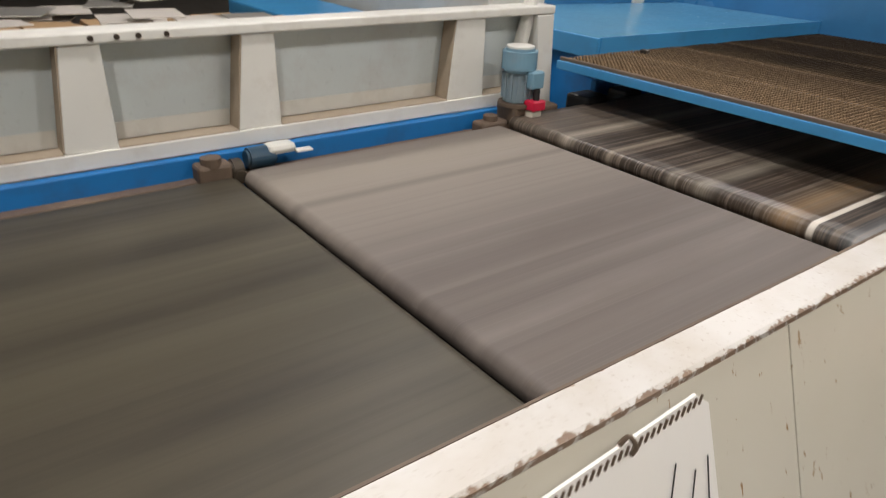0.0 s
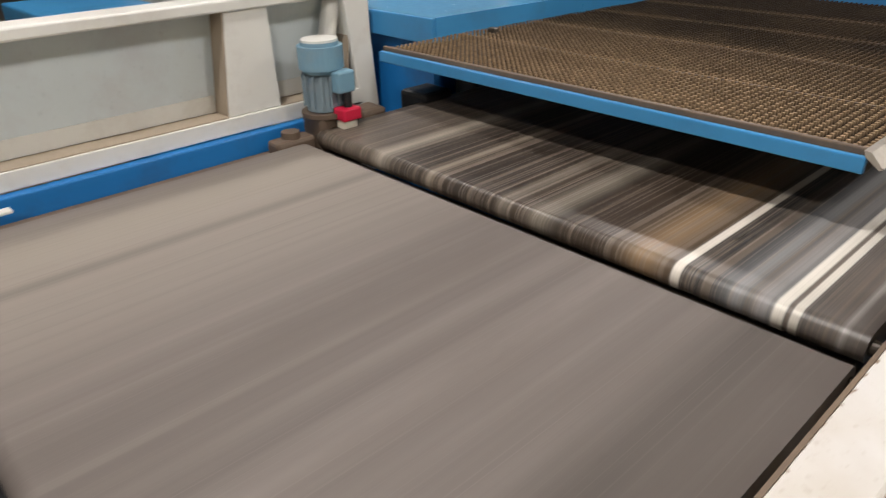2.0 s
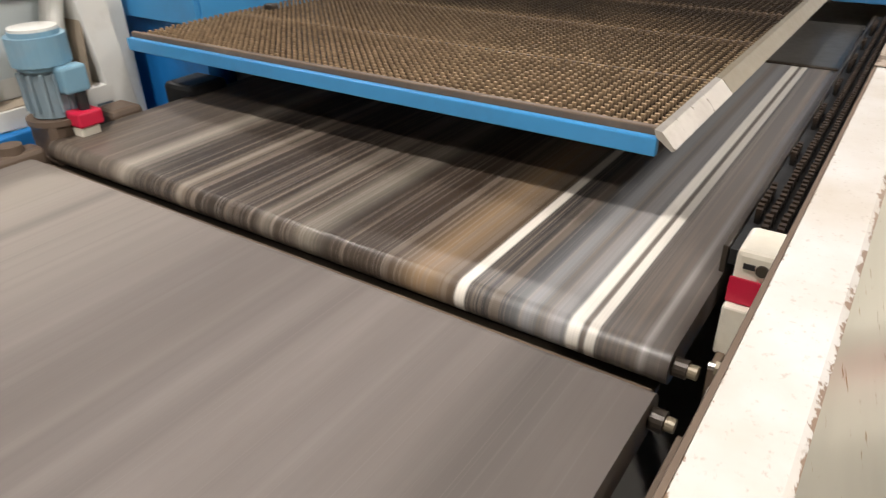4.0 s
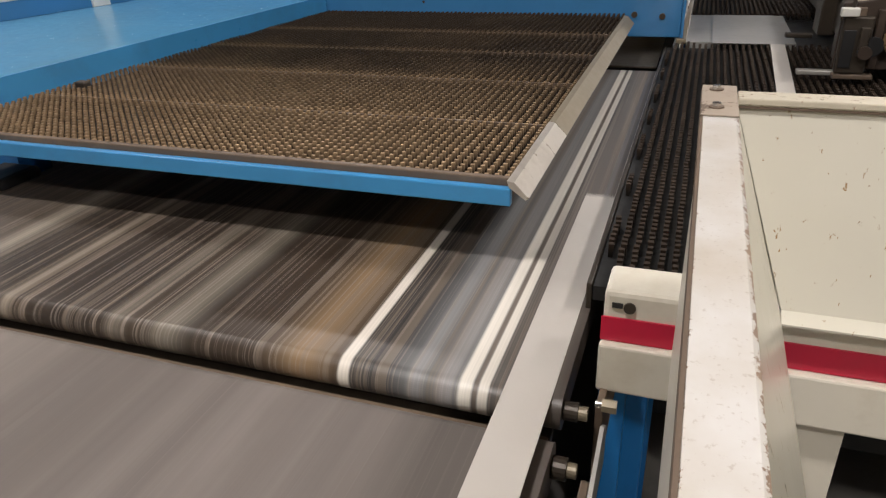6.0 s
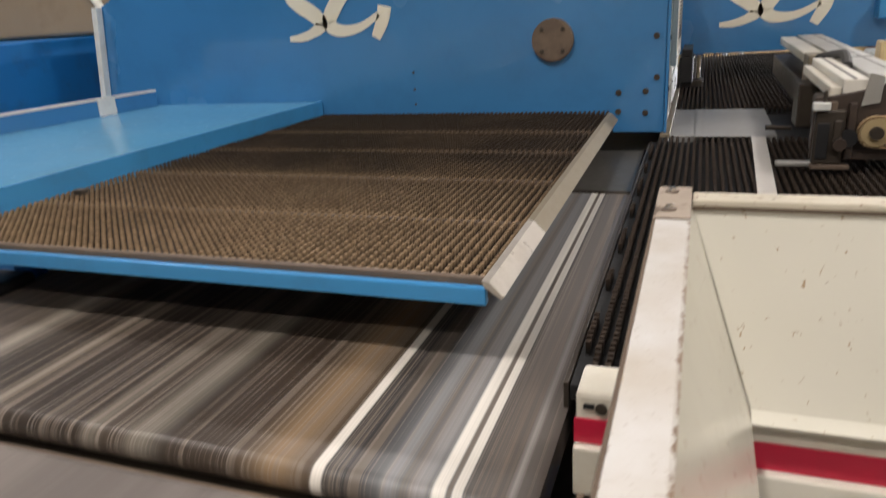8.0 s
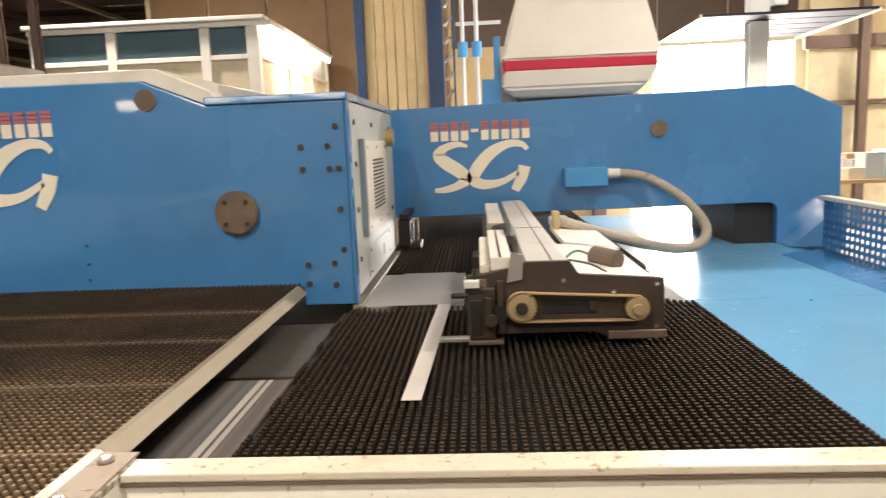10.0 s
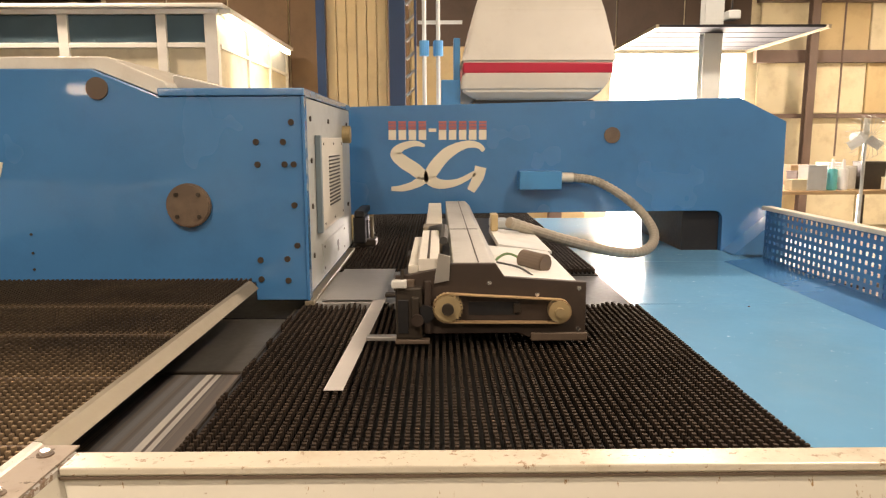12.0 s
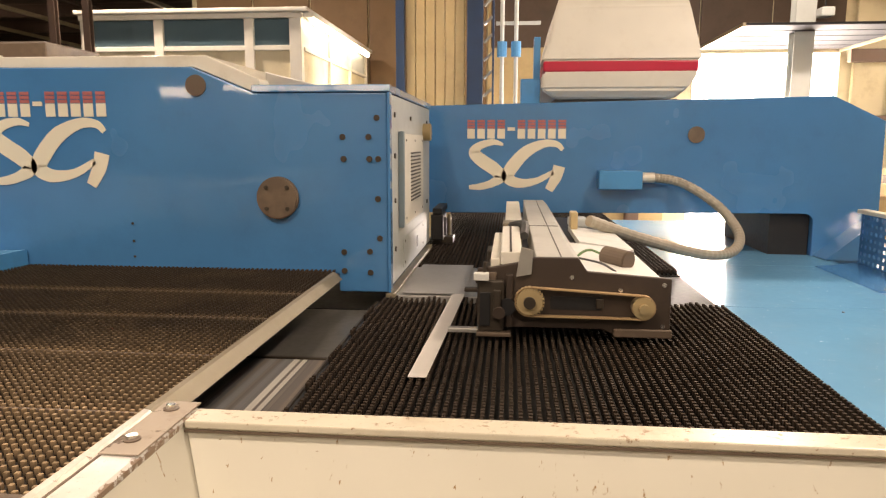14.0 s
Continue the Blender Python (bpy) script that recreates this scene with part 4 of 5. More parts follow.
socket_bolts(g1, [(-0.67, 1.662), (-0.818, 1.582), (-0.706, 1.582), (-0.815, 1.489), (-0.703, 1.489), (-0.665, 1.489), (-0.668, 1.319), (-0.662, 1.148), (-0.82, 1.086), (-0.706, 1.09), (-0.82, 1.003), (-0.705, 0.997)], GY)
for z in (1.2, 1.12, 1.05):
    part("small_screw", rod((-1.78, GY, z), (-1.78, GY - 0.004, z), 0.006, None, 8), dark_steel, g1)
cover = part("round_cover", rod((-1.105, GY, 1.321), (-1.105, GY - 0.03, 1.321), 0.092, None, 40, bev=0.006), brown_steel, g1, "dark brown round cover plate")
for k in range(4):
    a = math.pi / 4 + k * math.pi / 2
    part("cover_bolt", rod((-1.105 + 0.065 * math.cos(a), GY - 0.03, 1.321 + 0.065 * math.sin(a)), (-1.105 + 0.065 * math.cos(a), GY - 0.036, 1.321 + 0.065 * math.sin(a)), 0.009, None, 8), dark_steel, cover)
for x, z, r in ((-1.455, 1.8, 0.045), (-2.866, 1.822, 0.04)):
    part("bushing", rod((x, GY, z), (x, GY - 0.008, z), r, None, 28), brown_steel, g1, "dark bushing")
gantry_logo(g1, -2.45, GY, 1.368, 0.59)
part("top_cover", prism([(-2.98, 1.8865), (-2.9, 1.965), (-2.52, 1.965), (-2.5, 1.93), (-1.42, 1.93), (-1.19, 1.83), (-1.18, 1.803), (-1.213, 1.8015), (-1.213, 1.7735), (-1.474, 1.8795)], "y", GY + 0.03, GY2 - 0.05, 0.004), cream_paint, g1, "cream sheet top cover")
part("top_box", box(-2.6, -2.3, GY + 0.25, GY + 0.7, 1.931, 2.03, 0.01), brown_steel, g1)
fl = thing("foil_roll", (-1.02, 3.2, 1.81), "crumpled bright foil and cream tray on the gantry lid", "scrap")
part("tray", prism([(-1.2, 1.802), (-1.2, 1.87), (-0.95, 1.808), (-0.95, 1.802)], "y", 3.1, 3.6, 0.004), alu, fl)

G2Y, G2B = 4.87, 5.9
g2 = thing("rear_gantry", (0.9, 5.3, 0), "glossy blue rear gantry beam with cream badge", "machine gantry")
arc = [(1.93 - 0.06 + 0.06 * math.cos(a), 1.09 - 0.06 + 0.06 * math.sin(a)) for a in [math.pi / 2 * k / 4 for k in range(5)]]
part("body", prism([(-0.68, 1.072), (-0.68, 1.812), (2.0, 1.868), (2.335, 1.705), (2.36, 0.0), (1.93, 0.0)] + arc + [(1.66, 1.09)], "y", G2Y, G2B, 0.005), blue_paint, g2)
# black box fills the slot in place of its shade
part("recess", box(1.665, 1.925, G2Y + 0.05, G2B, 0.0, 1.084), black_paint, g2, "black fill for the shade in the slot beside the leg")
part("brace", prism([(1.94, 0.81), (2.28, 0.81), (2.28, 1.1)], "y", G2Y - 0.2, G2Y - 0.003), blue_paint, g2, "blue triangular gusset")
part("bushing", rod((1.135, G2Y, 1.615), (1.135, G2Y - 0.01, 1.615), 0.055, None, 28), brown_steel, g2, "dark brown bushing")
gantry_logo(g2, -0.41, G2Y, 1.236, 0.69)
jb = part("junction_box", box(0.49, 0.775, G2Y - 0.12, G2Y - 0.001, 1.25, 1.375, 0.006), blue_light, g2, "blue junction box")
part("gland", rod((0.775, G2Y - 0.06, 1.33), (0.86, G2Y - 0.06, 1.33), 0.034, None, 16), cream_paint, jb)

hood = thing("dust_hood", (0.75, 5.6, 1.81), "large cream moulded hood with red band above the gantry", "machine hood")
hy0, hy1 = 5.05, 6.4


def hood_ring(x0, x1, y0, y1, z):
    return [(x0, y0, z), (x1, y0, z), (x1, y1, z), (x0, y1, z)]


def lofted(rings, bev=0.015):
    bm = bmesh.new()
    vs = [[bm.verts.new(p) for p in r] for r in rings]
    for a, b in zip(vs, vs[1:]):
        for k in range(4):
            bm.faces.new((a[k], a[(k + 1) % 4], b[(k + 1) % 4], b[k]))
    bm.faces.new(vs[0][::-1])
    bm.faces.new(vs[-1])
    bmesh.ops.recalc_face_normals(bm, faces=bm.faces[:])
    if bev:
        bmesh.ops.bevel(bm, geom=bm.edges[:], offset=bev, segments=2, affect="EDGES")
    return bm


part("shell", lofted([hood_ring(0.1, 1.19, hy0 - 0.02, hy1, 2.122), hood_ring(0.13, 1.185, hy0, hy1, 2.19), hood_ring(0.2, 1.12, hy0 + 0.08, hy1 - 0.1, 2.5), hood_ring(0.36, 0.98, hy0 + 0.3, hy1 - 0.2, 3.0)]), cream_clean, hood)
part("band", box(0.115, 1.17, hy0 - 0.012, hy1, 2.05, 2.122, 0.01), red_paint, hood, "red band")
part("skirt", lofted([hood_ring(0.2, 1.02, hy0 + 0.03, hy1, 1.865), hood_ring(0.1, 1.1, hy0 - 0.02, hy1, 1.93), hood_ring(0.115, 1.18, hy0 - 0.03, hy1, 2.05)]), cream_clean, hood)
part("base", box(0.2, 1.05, hy0 + 0.05, hy1 - 0.1, 1.83, 1.866), black_paint, hood)
vb = thing("blue_valve_unit", (-0.05, 5.3, 1.8), "light blue pneumatic unit beside the hood", "valve unit")
part("body", box(-0.04, 0.098, 5.1, 5.3, 1.828, 2.01, 0.008), blue_light, vb)
part("column", box(0.05, 0.096, 5.12, 5.24, 2.01, 2.3, 0.006), blue_light, vb)

tool_head = thing("tool_head", (-0.5, 4.6, 0.9), "black tool head hanging behind the front gantry", "tool head")
part("body", box(-0.612, -0.53, 4.46, 4.7, 0.93, 1.1, 0.01), black_paint, tool_head)
part("jaw", box(-0.6, -0.47, 4.5, 4.66, 0.905, 0.949, 0.008), dark_steel, tool_head, "dark steel lower jaw")
part("guide_rod", rod((-0.5, 4.58, 0.95), (-0.5, 4.58, 1.09), 0.012, None, 12), alu_dull, tool_head, "dull guide rod")
part("side_rib", box(-0.529, -0.515, 4.5, 4.53, 0.96, 1.08, 0.003), rubber, tool_head)
part("mount", box(-0.6, -0.54, 4.452, 4.87, 1.101, 1.14, 0.006), black_paint, tool_head)

# ---- main brush table ----
MZ = 0.897
main_table = thing("main_brush_table", (0.05, 2.6, 0.8), "large black brush-topped shear table", "brush table")
part("bed", box(-0.672, 0.795, 0.84, 2.955, 0.84, 0.868), bed_black, main_table)
part("rear_bed", box(-0.672, 0.795, 3.7, 7.0, 0.84, 0.868), bed_black, main_table)
part("left_edge", box(-0.684, -0.674, 0.84, 2.95, 0.82, 0.872, 0.002), dark_steel, main_table)
rag = lambda x, y: (x > -0.655 + 0.012 * np.sin(y * 23) + 0.008 * np.sin(y * 57)) & ((y < 2.93 + 0.02 * np.sin(x * 40)) | (y > 3.7))
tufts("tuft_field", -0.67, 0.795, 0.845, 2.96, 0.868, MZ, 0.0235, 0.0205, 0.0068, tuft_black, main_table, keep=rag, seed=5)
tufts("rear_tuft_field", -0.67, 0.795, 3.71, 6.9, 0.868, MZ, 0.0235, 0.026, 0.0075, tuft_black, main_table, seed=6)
part("die_plate", box(-0.6, -0.17, 2.975, 3.69, 0.82, 0.892, 0.002), plate_metal, main_table, "bare steel die plate")
# black fill imitates the darkness down in the die gap
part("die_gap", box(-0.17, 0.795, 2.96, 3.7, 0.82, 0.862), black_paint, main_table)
for x in (-0.6, 0.65):
    for y in (1.1, 2.7, 4.4, 6.6):
        part("leg", box(x - 0.05, x + 0.05, y - 0.05, y + 0.05, 0, 0.84), blue_dark, main_table)
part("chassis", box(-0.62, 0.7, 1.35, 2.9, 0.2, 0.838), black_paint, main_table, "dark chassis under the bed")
bluebody = thing("machine_base", (-1.0, 3.7, 0), "machine base under the gantry, its shade put into the black", "machine base")
# coloured black for the shade under the gantry
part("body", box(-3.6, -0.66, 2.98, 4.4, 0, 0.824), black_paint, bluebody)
lowblue = thing("lower_blue_panel", (-0.63, 1.3, 0), "blue lower machine panel below the table beam", "panel")
part("panel", box(-0.62, -0.56, 0.95, 1.33, 0.02, 0.83, 0.004), blue_dark, lowblue)
part("foot", box(-0.63, -0.55, 0.95, 1.33, 0, 0.02), black_paint, lowblue)

beam = thing("table_beam", (0.6, 0.8, 0.83), "cream box beam with red stripe along the table's front", "beam")
part("body", box(-0.636, 2.6, 0.678, 0.767, 0.79, 0.956, 0.008), cream_paint, beam)
part("stripe", box(-0.638, 2.6, 0.674, 0.6775, 0.872, 0.913), red_paint, beam, "red stripe")
part("lower_lip", box(-0.638, 2.6, 0.66, 0.6775, 0.785, 0.871, 0.004), cream_paint, beam)
part("slot", box(-0.624, -0.608, 0.675, 0.6775, 0.93, 0.938), black_paint, beam)
part("plug_hole", rod((-0.598, 0.6775, 0.932), (-0.598, 0.674, 0.932), 0.009, None, 16), dark_steel, beam)
part("leg", box(-0.35, -0.28, 0.69, 0.76, 0, 0.79), cream_paint, beam)
part("far_leg", box(1.9, 1.98, 0.69, 0.76, 0, 0.79), cream_paint, beam)

# blue sheet bed right of the brushes
bed = thing("sheet_bed", (1.1, 3, 0.8), "glossy light blue steel sheet bed with seams", "sheet bed")
for y0, y1 in ((0.84, 3.283), (3.287, 4.45), (4.454, 7.0)):
    part("panel", box(0.8, 2.0, y0, y1, 0.785, 0.805, 0.003), blue_gloss, bed, "light blue sheet panel")
part("support", box(0.8, 1.9, 1.0, 6.9, 0.0, 0.784), blue_dark, bed)
for x, y in ((0.835, 1.58), (0.835, 2.3), (0.835, 3.1), (1.4, 3.22)):
    part("screw", rod((x, y, 0.805), (x, y, 0.808), 0.006, None, 10), dark_steel, bed)
mesh_guard = thing("perforated_guard", (2.0, 3, 0.88), "blue perforated steel side guard with cream cap", "guard")
GXm = 2.03
bm = bmesh.new()
ny_, nz_ = 66, 7
ya, yb, za, zb_ = 1.0, 4.44, 0.83, 1.14
for i in range(ny_):
    for k in range(nz_):
        y0, z0 = ya + (yb - ya) * i / ny_, za + (zb_ - za) * k / nz_
        dy, dz = (yb - ya) / ny_, (zb_ - za) / nz_
        o = [(y0, z0), (y0 + dy, z0), (y0 + dy, z0 + dz), (y0, z0 + dz)]
        q = [(y0 + dy * 0.27, z0 + dz * 0.25), (y0 + dy * 0.73, z0 + dz * 0.25), (y0 + dy * 0.73, z0 + dz * 0.75), (y0 + dy * 0.27, z0 + dz * 0.75)]
        vo = [bm.verts.new((GXm, *p)) for p in o]
        vi = [bm.verts.new((GXm, *p)) for p in q]
        vb_ = [bm.verts.new((GXm + 0.004, *p)) for p in q]
        for a in range(4):
            b2 = (a + 1) % 4
            bm.faces.new((vo[a], vo[b2], vi[b2], vi[a]))
            bm.faces.new((vi[a], vi[b2], vb_[b2], vb_[a]))
bmesh.ops.remove_doubles(bm, verts=bm.verts[:], dist=0.0002)
part("perforated_sheet", bm, blue_paint, mesh_guard)
part("cap", box(GXm - 0.03, GXm + 0.03, ya, yb, 1.14, 1.165, 0.004), cream_paint, mesh_guard, "cream cap rail")
part("kick", prism([(GXm - 0.25, 0.806), (GXm, 0.835), (GXm + 0.004, 0.806)], "y", ya, yb), blue_paint, mesh_guard)
for y in (1.0, 2.1, 3.2, 4.4):
    part("post", box(GXm + 0.006, GXm + 0.05, y, y + 0.04, 0.0, 1.14), blue_dark, mesh_guard)

# ---- operator's guard: rail and tapered sheets ----


def rail_z(y):
    return 1.23


rail = thing("guard_rail", (-0.52, -1.2, 1.0), "cream enamelled guard with chipped rusty top rail", "guard")


def along(outline, y0, y1, n=1):
    """An outline in (x, height above the rail's top) run along y."""
    bm = bmesh.new()
    rings = []
    for i in range(n + 1):
        y = y0 + (y1 - y0) * i / n
        rings.append([bm.verts.new((x, y, rail_z(y) + h)) for x, h in outline])
    m = len(outline)
    for a, b in zip(rings, rings[1:]):
        for k in range(m):
            bm.faces.new((a[k], a[(k + 1) % m], b[(k + 1) % m], b[k]))
    bm.faces.new(rings[0][::-1])
    bm.faces.new(rings[-1])
    return bm


part("top_rail", along([(-0.535, -0.003), (-0.532, 0.0), (-0.494, 0.0), (-0.49, -0.003), (-0.49, -0.009), (-0.529, -0.009), (-0.529, -0.03), (-0.535, -0.03)], -3.4, 0.808, 12), rail_paint, rail, "chipped cream angle rail, rust along its edges")
part("rust_edge", along([(-0.5365, -0.003), (-0.5355, 0.0006), (-0.5325, 0.0006), (-0.5325, -0.001), (-0.5355, -0.003)], -3.4, 0.808, 8), brown_steel, rail, "rubbed rusty rail edge")
for y0, y1 in ((-3.4, -0.728), (-0.7255, 0.775)):
    part("side_sheet", along([(-0.4935, -0.0095), (-0.49, -0.0095), (-0.4, -0.27), (-0.404, -0.27)], y0, y1, 4), guard_sheet, rail, "glossy cream side sheet")
part("front_rail", prism([(-0.489, 0.765), (1.6, 0.765), (1.6, 0.806), (-0.489, 0.806)], "z", 1.219, 1.229, 0.002), front_rail_paint, rail, "chipped cream front rail")
part("rust_line", prism([(-0.489, 0.7635), (1.6, 0.7635), (1.6, 0.7655), (-0.489, 0.7655)], "z", 1.2155, 1.2188), brown_steel, rail, "rusty line under the rail")
bm = prism([(0.776, 1.2185), (0.772, 1.2185), (0.668, 0.968), (0.645, 0.96), (0.645, 0.957), (0.672, 0.964)], "x", -0.4, 1.6)
for v in bm.verts:
    if v.co.x < 0 and v.co.z > 1.2:
        v.co.x = -0.489
part("front_sheet", bm, guard_sheet, rail, "scratched glossy cream front sheet")
pad = part("corner_plate", box(-0.5355, -0.4905, 0.665, 0.816, rail_z(0.7) + 0.0008, rail_z(0.7) + 0.003, 0.0006), pad_paint, rail, "bolted corner plate")
for y in (0.7, 0.79):
    zt = rail_z(0.7) + 0.0026
    b = part("bolt", rod((-0.517, y, zt + 0.002), (-0.517, y, zt + 0.0065), 0.0062, None, 6), bright_steel, pad)
    part("washer", rod((-0.517, y, zt), (-0.517, y, zt + 0.002), 0.0095, None, 16), brown_steel, b)
part("inner_sheet", box(-0.5335, -0.5295, -3.4, 0.58, 0.93, 1.1995, 0.001), cream_paint, rail, "cream inner sheet under the rail")
for y in (-2.6, -0.9):
    part("post", box(-0.5285, -0.5, y - 0.02, y + 0.02, 0.0, rail_z(y) - 0.031, 0.003), cream_paint, rail)

# spiral notepad hung on the guard
NB = 0.115
pad_book = thing("notepad", (-0.46, -1.0, 1.1), "white spiral-bound notepad with pen marks clipped to the guard", "notepad")
slope = (0.09 / 0.2605)


def on_sheet(y, h, lift):
    y += NB
    return (-0.4902 - slope * h + lift, y, rail_z(y) + h)


bm = bmesh.new()
cs = [on_sheet(-1.19, -0.03, 0.004), on_sheet(-1.0, -0.018, 0.004), on_sheet(-0.985, -0.03, 0.004), on_sheet(-0.985, -0.25, 0.006), on_sheet(-1.19, -0.25, 0.006)]
lo = [bm.verts.new(Vector(c) - Vector((0.003, 0, 0))) for c in cs]
hi = [bm.verts.new(c) for c in cs]
bm.faces.new(hi)
bm.faces.new(lo[::-1])
for i in range(5):
    bm.faces.new((lo[i], lo[(i + 1) % 5], hi[(i + 1) % 5], hi[i]))
part("page_block", bm, paper, pad_book)
for k in range(24):
    y = -1.18 + k * 0.0078
    c = Vector(on_sheet(y, -0.032 + 0.012 * (y + 1.19) / 0.19, 0.008))
    part("ring", rod(c - Vector((0, 0.001, 0.004)), c + Vector((0, 0.001, 0.005)), 0.0011, n=6), brown_steel, pad_book)
for k, (y, h, dy, dh) in enumerate([(-1.05, -0.09, 0.012, 0.03), (-1.03, -0.12, 0.016, 0.045), (-1.0, -0.11, 0.004, 0.04), (-1.08, -0.15, 0.014, 0.03), (-1.1, -0.1, 0.01, 0.02), (-1.06, -0.19, 0.02, 0.01)]):
    part("pen_stroke", rod(on_sheet(y, h, 0.0062), on_sheet(y + dy, h + dh, 0.0062), 0.0007, n=5), ink, pad_book)
part("hook", tube([on_sheet(-1.1, -0.02, 0.006), on_sheet(-1.095, -0.012, 0.012), on_sheet(-1.09, -0.02, 0.014), on_sheet(-1.09, -0.03, 0.008)], 0.0022, 8), brown_steel, pad_book)

# ---- background stock and clutter ----
stack_t = thing("pallet", (-3.6, -0.6, 0), "wooden pallet stand beside the conveyor", "pallet")
for k in range(6):
    part("deck_board", box(-4.3, -3.0, -1.45 + k * 0.28, -1.22 + k * 0.28, 0.98, 1.0, 0.003), card, stack_t)
for x in (-4.25, -3.65, -3.05):
    part("bearer", box(x - 0.05, x + 0.05, -1.45, 0.2, 0, 0.979), card, stack_t)
rng = random.Random(4)
for k in range(26):
    y, x, z = -1.15 + 1.05 * rng.random(), -3.15 - 0.7 * rng.random(), 1.003 + 0.0062 * k
    p = thing("metal_blank", (x, y, z), "loose bright cut metal blank on a pile", "metal blank", "metal blanks")
    b = part("sheet", box(x - 0.13, x + 0.13, y - 0.1, y + 0.1, z, z + 0.004, 0.001), sheet_metal if k % 3 else alu, p)
    p.rotation_euler = (0, 0, rng.uniform(-0.4, 0.4))
cb = thing("cardboard_box", (-3.3, -0.15, 1.0), "torn open brown cardboard box of parts", "box", "cardboard boxes")
part("body", box(-3.5, -3.1, -0.12, 0.14, 1.0, 1.09, 0.01), card, cb)
part("flap", prism([(-3.1, 1.09), (-3.0, 1.05), (-3.0, 1.055), (-3.1, 1.095)], "y", -0.12, 0.14), card, cb)
cw = thing("wooden_crate", (-4.2, -1.6, 0), "dark wooden crate behind the conveyor", "crate")
for k in range(5):
    part("plank", box(-4.6, -3.3, -2.3, -1.42, 0.05 + k * 0.22, 0.25 + k * 0.22, 0.006), card if k % 2 else brown_steel, cw)
part("sill", box(-4.62, -3.28, -2.32, -1.4, 0, 0.05), card, cw)
bc = thing("blue_parts_cart", (-3.7, 0.75, 0), "low blue steel parts cart behind the guard", "cart")
part("body", box(-4.5, -3.0, 0.25, 0.75, 0.12, 1.05, 0.01), blue_light, bc)
for x in (-4.4, -3.1):
    part("wheel", rod((x - 0.03, 0.5, 0.06), (x + 0.03, 0.5, 0.06), 0.06, None, 16), rubber, bc)
wp = thing("white_panel_stand", (-3.5, 1.0, 0), "plain white sheet metal enclosure behind the guard", "enclosure")
part("body", box(-4.4, -2.75, 0.8, 1.15, 0, 1.3, 0.01), white_paint, wp)

shelf_b = thing("work_bench", (5.0, 8.2, 0), "cluttered work bench beyond the machine", "bench")
part("top", box(3.2, 7.4, 7.6, 8.9, 0.98, 1.02, 0.005), card, shelf_b)
for x in (3.3, 5.3, 7.3):
    for y in (7.7, 8.8):
        part("leg", box(x - 0.03, x + 0.03, y - 0.03, y + 0.03, 0, 0.98), dark_steel, shelf_b)
rng = random.Random(11)
for k in range(26):
    x, y = 3.35 + 0.155 * k + rng.uniform(-0.03, 0.03), rng.uniform(7.75, 8.7)
    w, d, h = rng.uniform(0.06, 0.16), rng.uniform(0.08, 0.15), rng.uniform(0.06, 0.3)
    mt = [card, white_paint, paper, dark_steel, insul, side_grey, steel_red][k % 7]
    ob = thing("stored_box", (x, y, 1.02), "small carton among the clutter on the bench", "box", "bench cartons")
    part("body", box(x - w, x + w, y - d, y + d, 1.02, 1.02 + h, 0.006), mt, ob)
    part("lid", box(x - w - 0.004, x + w + 0.004, y - d - 0.004, y + d + 0.004, 1.02 + h, 1.035 + h, 0.003), mt, ob)
for k, (x, mt) in enumerate(((4.3, teal), (4.42, paper), (4.95, paper), (5.2, teal))):
    b = thing("bottle", (x, 7.72, 1.02), "plastic spray bottle standing on the bench", "bottle", "bottles")
    part("body", rod((x, 7.72, 1.02), (x, 7.72, 1.26), 0.055, 0.05, 16, bev=0.01), mt, b)
    part("neck", rod((x, 7.72, 1.26), (x, 7.72, 1.36), 0.022, 0.015, 12), paper, b)
fan = thing("pedestal_fan", (5.35, 8.9, 0), "grey pedestal fan with wire cage", "fan")
fx, fy, fz = 4.5, 7.5, 1.6
part("base", rod((fx, fy, 0), (fx, fy, 0.04), 0.25, None, 24), black_paint, fan)
part("stand", rod((fx, fy, 0.04), (fx, fy, fz - 0.05), 0.018), side_grey, fan)
part("motor", rod((fx, fy + 0.05, fz), (fx, fy + 0.2, fz), 0.06), side_grey, fan)
for k in range(3):
    a = k * 2 * math.pi / 3
    bl = part("blade", box(-0.05, 0.05, -0.004, 0.004, 0.03, 0.2, 0.002), side_grey, fan)
    bl.data.transform(Matrix.Translation(base_of(fan)))
    bl.data.transform(Matrix.Translation(Vector((fx, fy, fz)) - base_of(fan)) @ Matrix.Rotation(a, 4, "Y") @ Matrix.Rotation(0.4, 4, "Z"))
for k in range(24):
    a = k * 2 * math.pi / 24
    c, s = math.cos(a), math.sin(a)
    part("cage_wire", tube([(fx + 0.03 * c, fy - 0.09, fz + 0.03 * s), (fx + 0.2 * c, fy - 0.07, fz + 0.2 * s), (fx + 0.23 * c, fy, fz + 0.23 * s)], 0.003, 5, steps=4), alu, fan)
chain = thing("hanging_chain", (6.45, 11.5, 1.2), "thin hanging door chain by the wall post", "chain")
part("links", rod((6.45, 11.5, 1.3), (6.45, 11.5, 5.8), 0.015, n=6), steel_red, chain)
fold = thing("folded_carton", (6.4, 7.9, 1.02), "open cardboard carton with raised flaps on the bench", "box", "bench cartons")
part("body", box(6.1, 6.7, 7.7, 8.1, 1.02, 1.2, 0.008), card, fold)
part("flap", prism([(6.1, 1.2), (5.95, 1.3), (5.955, 1.31), (6.105, 1.205)], "y", 7.7, 8.1), card, fold)
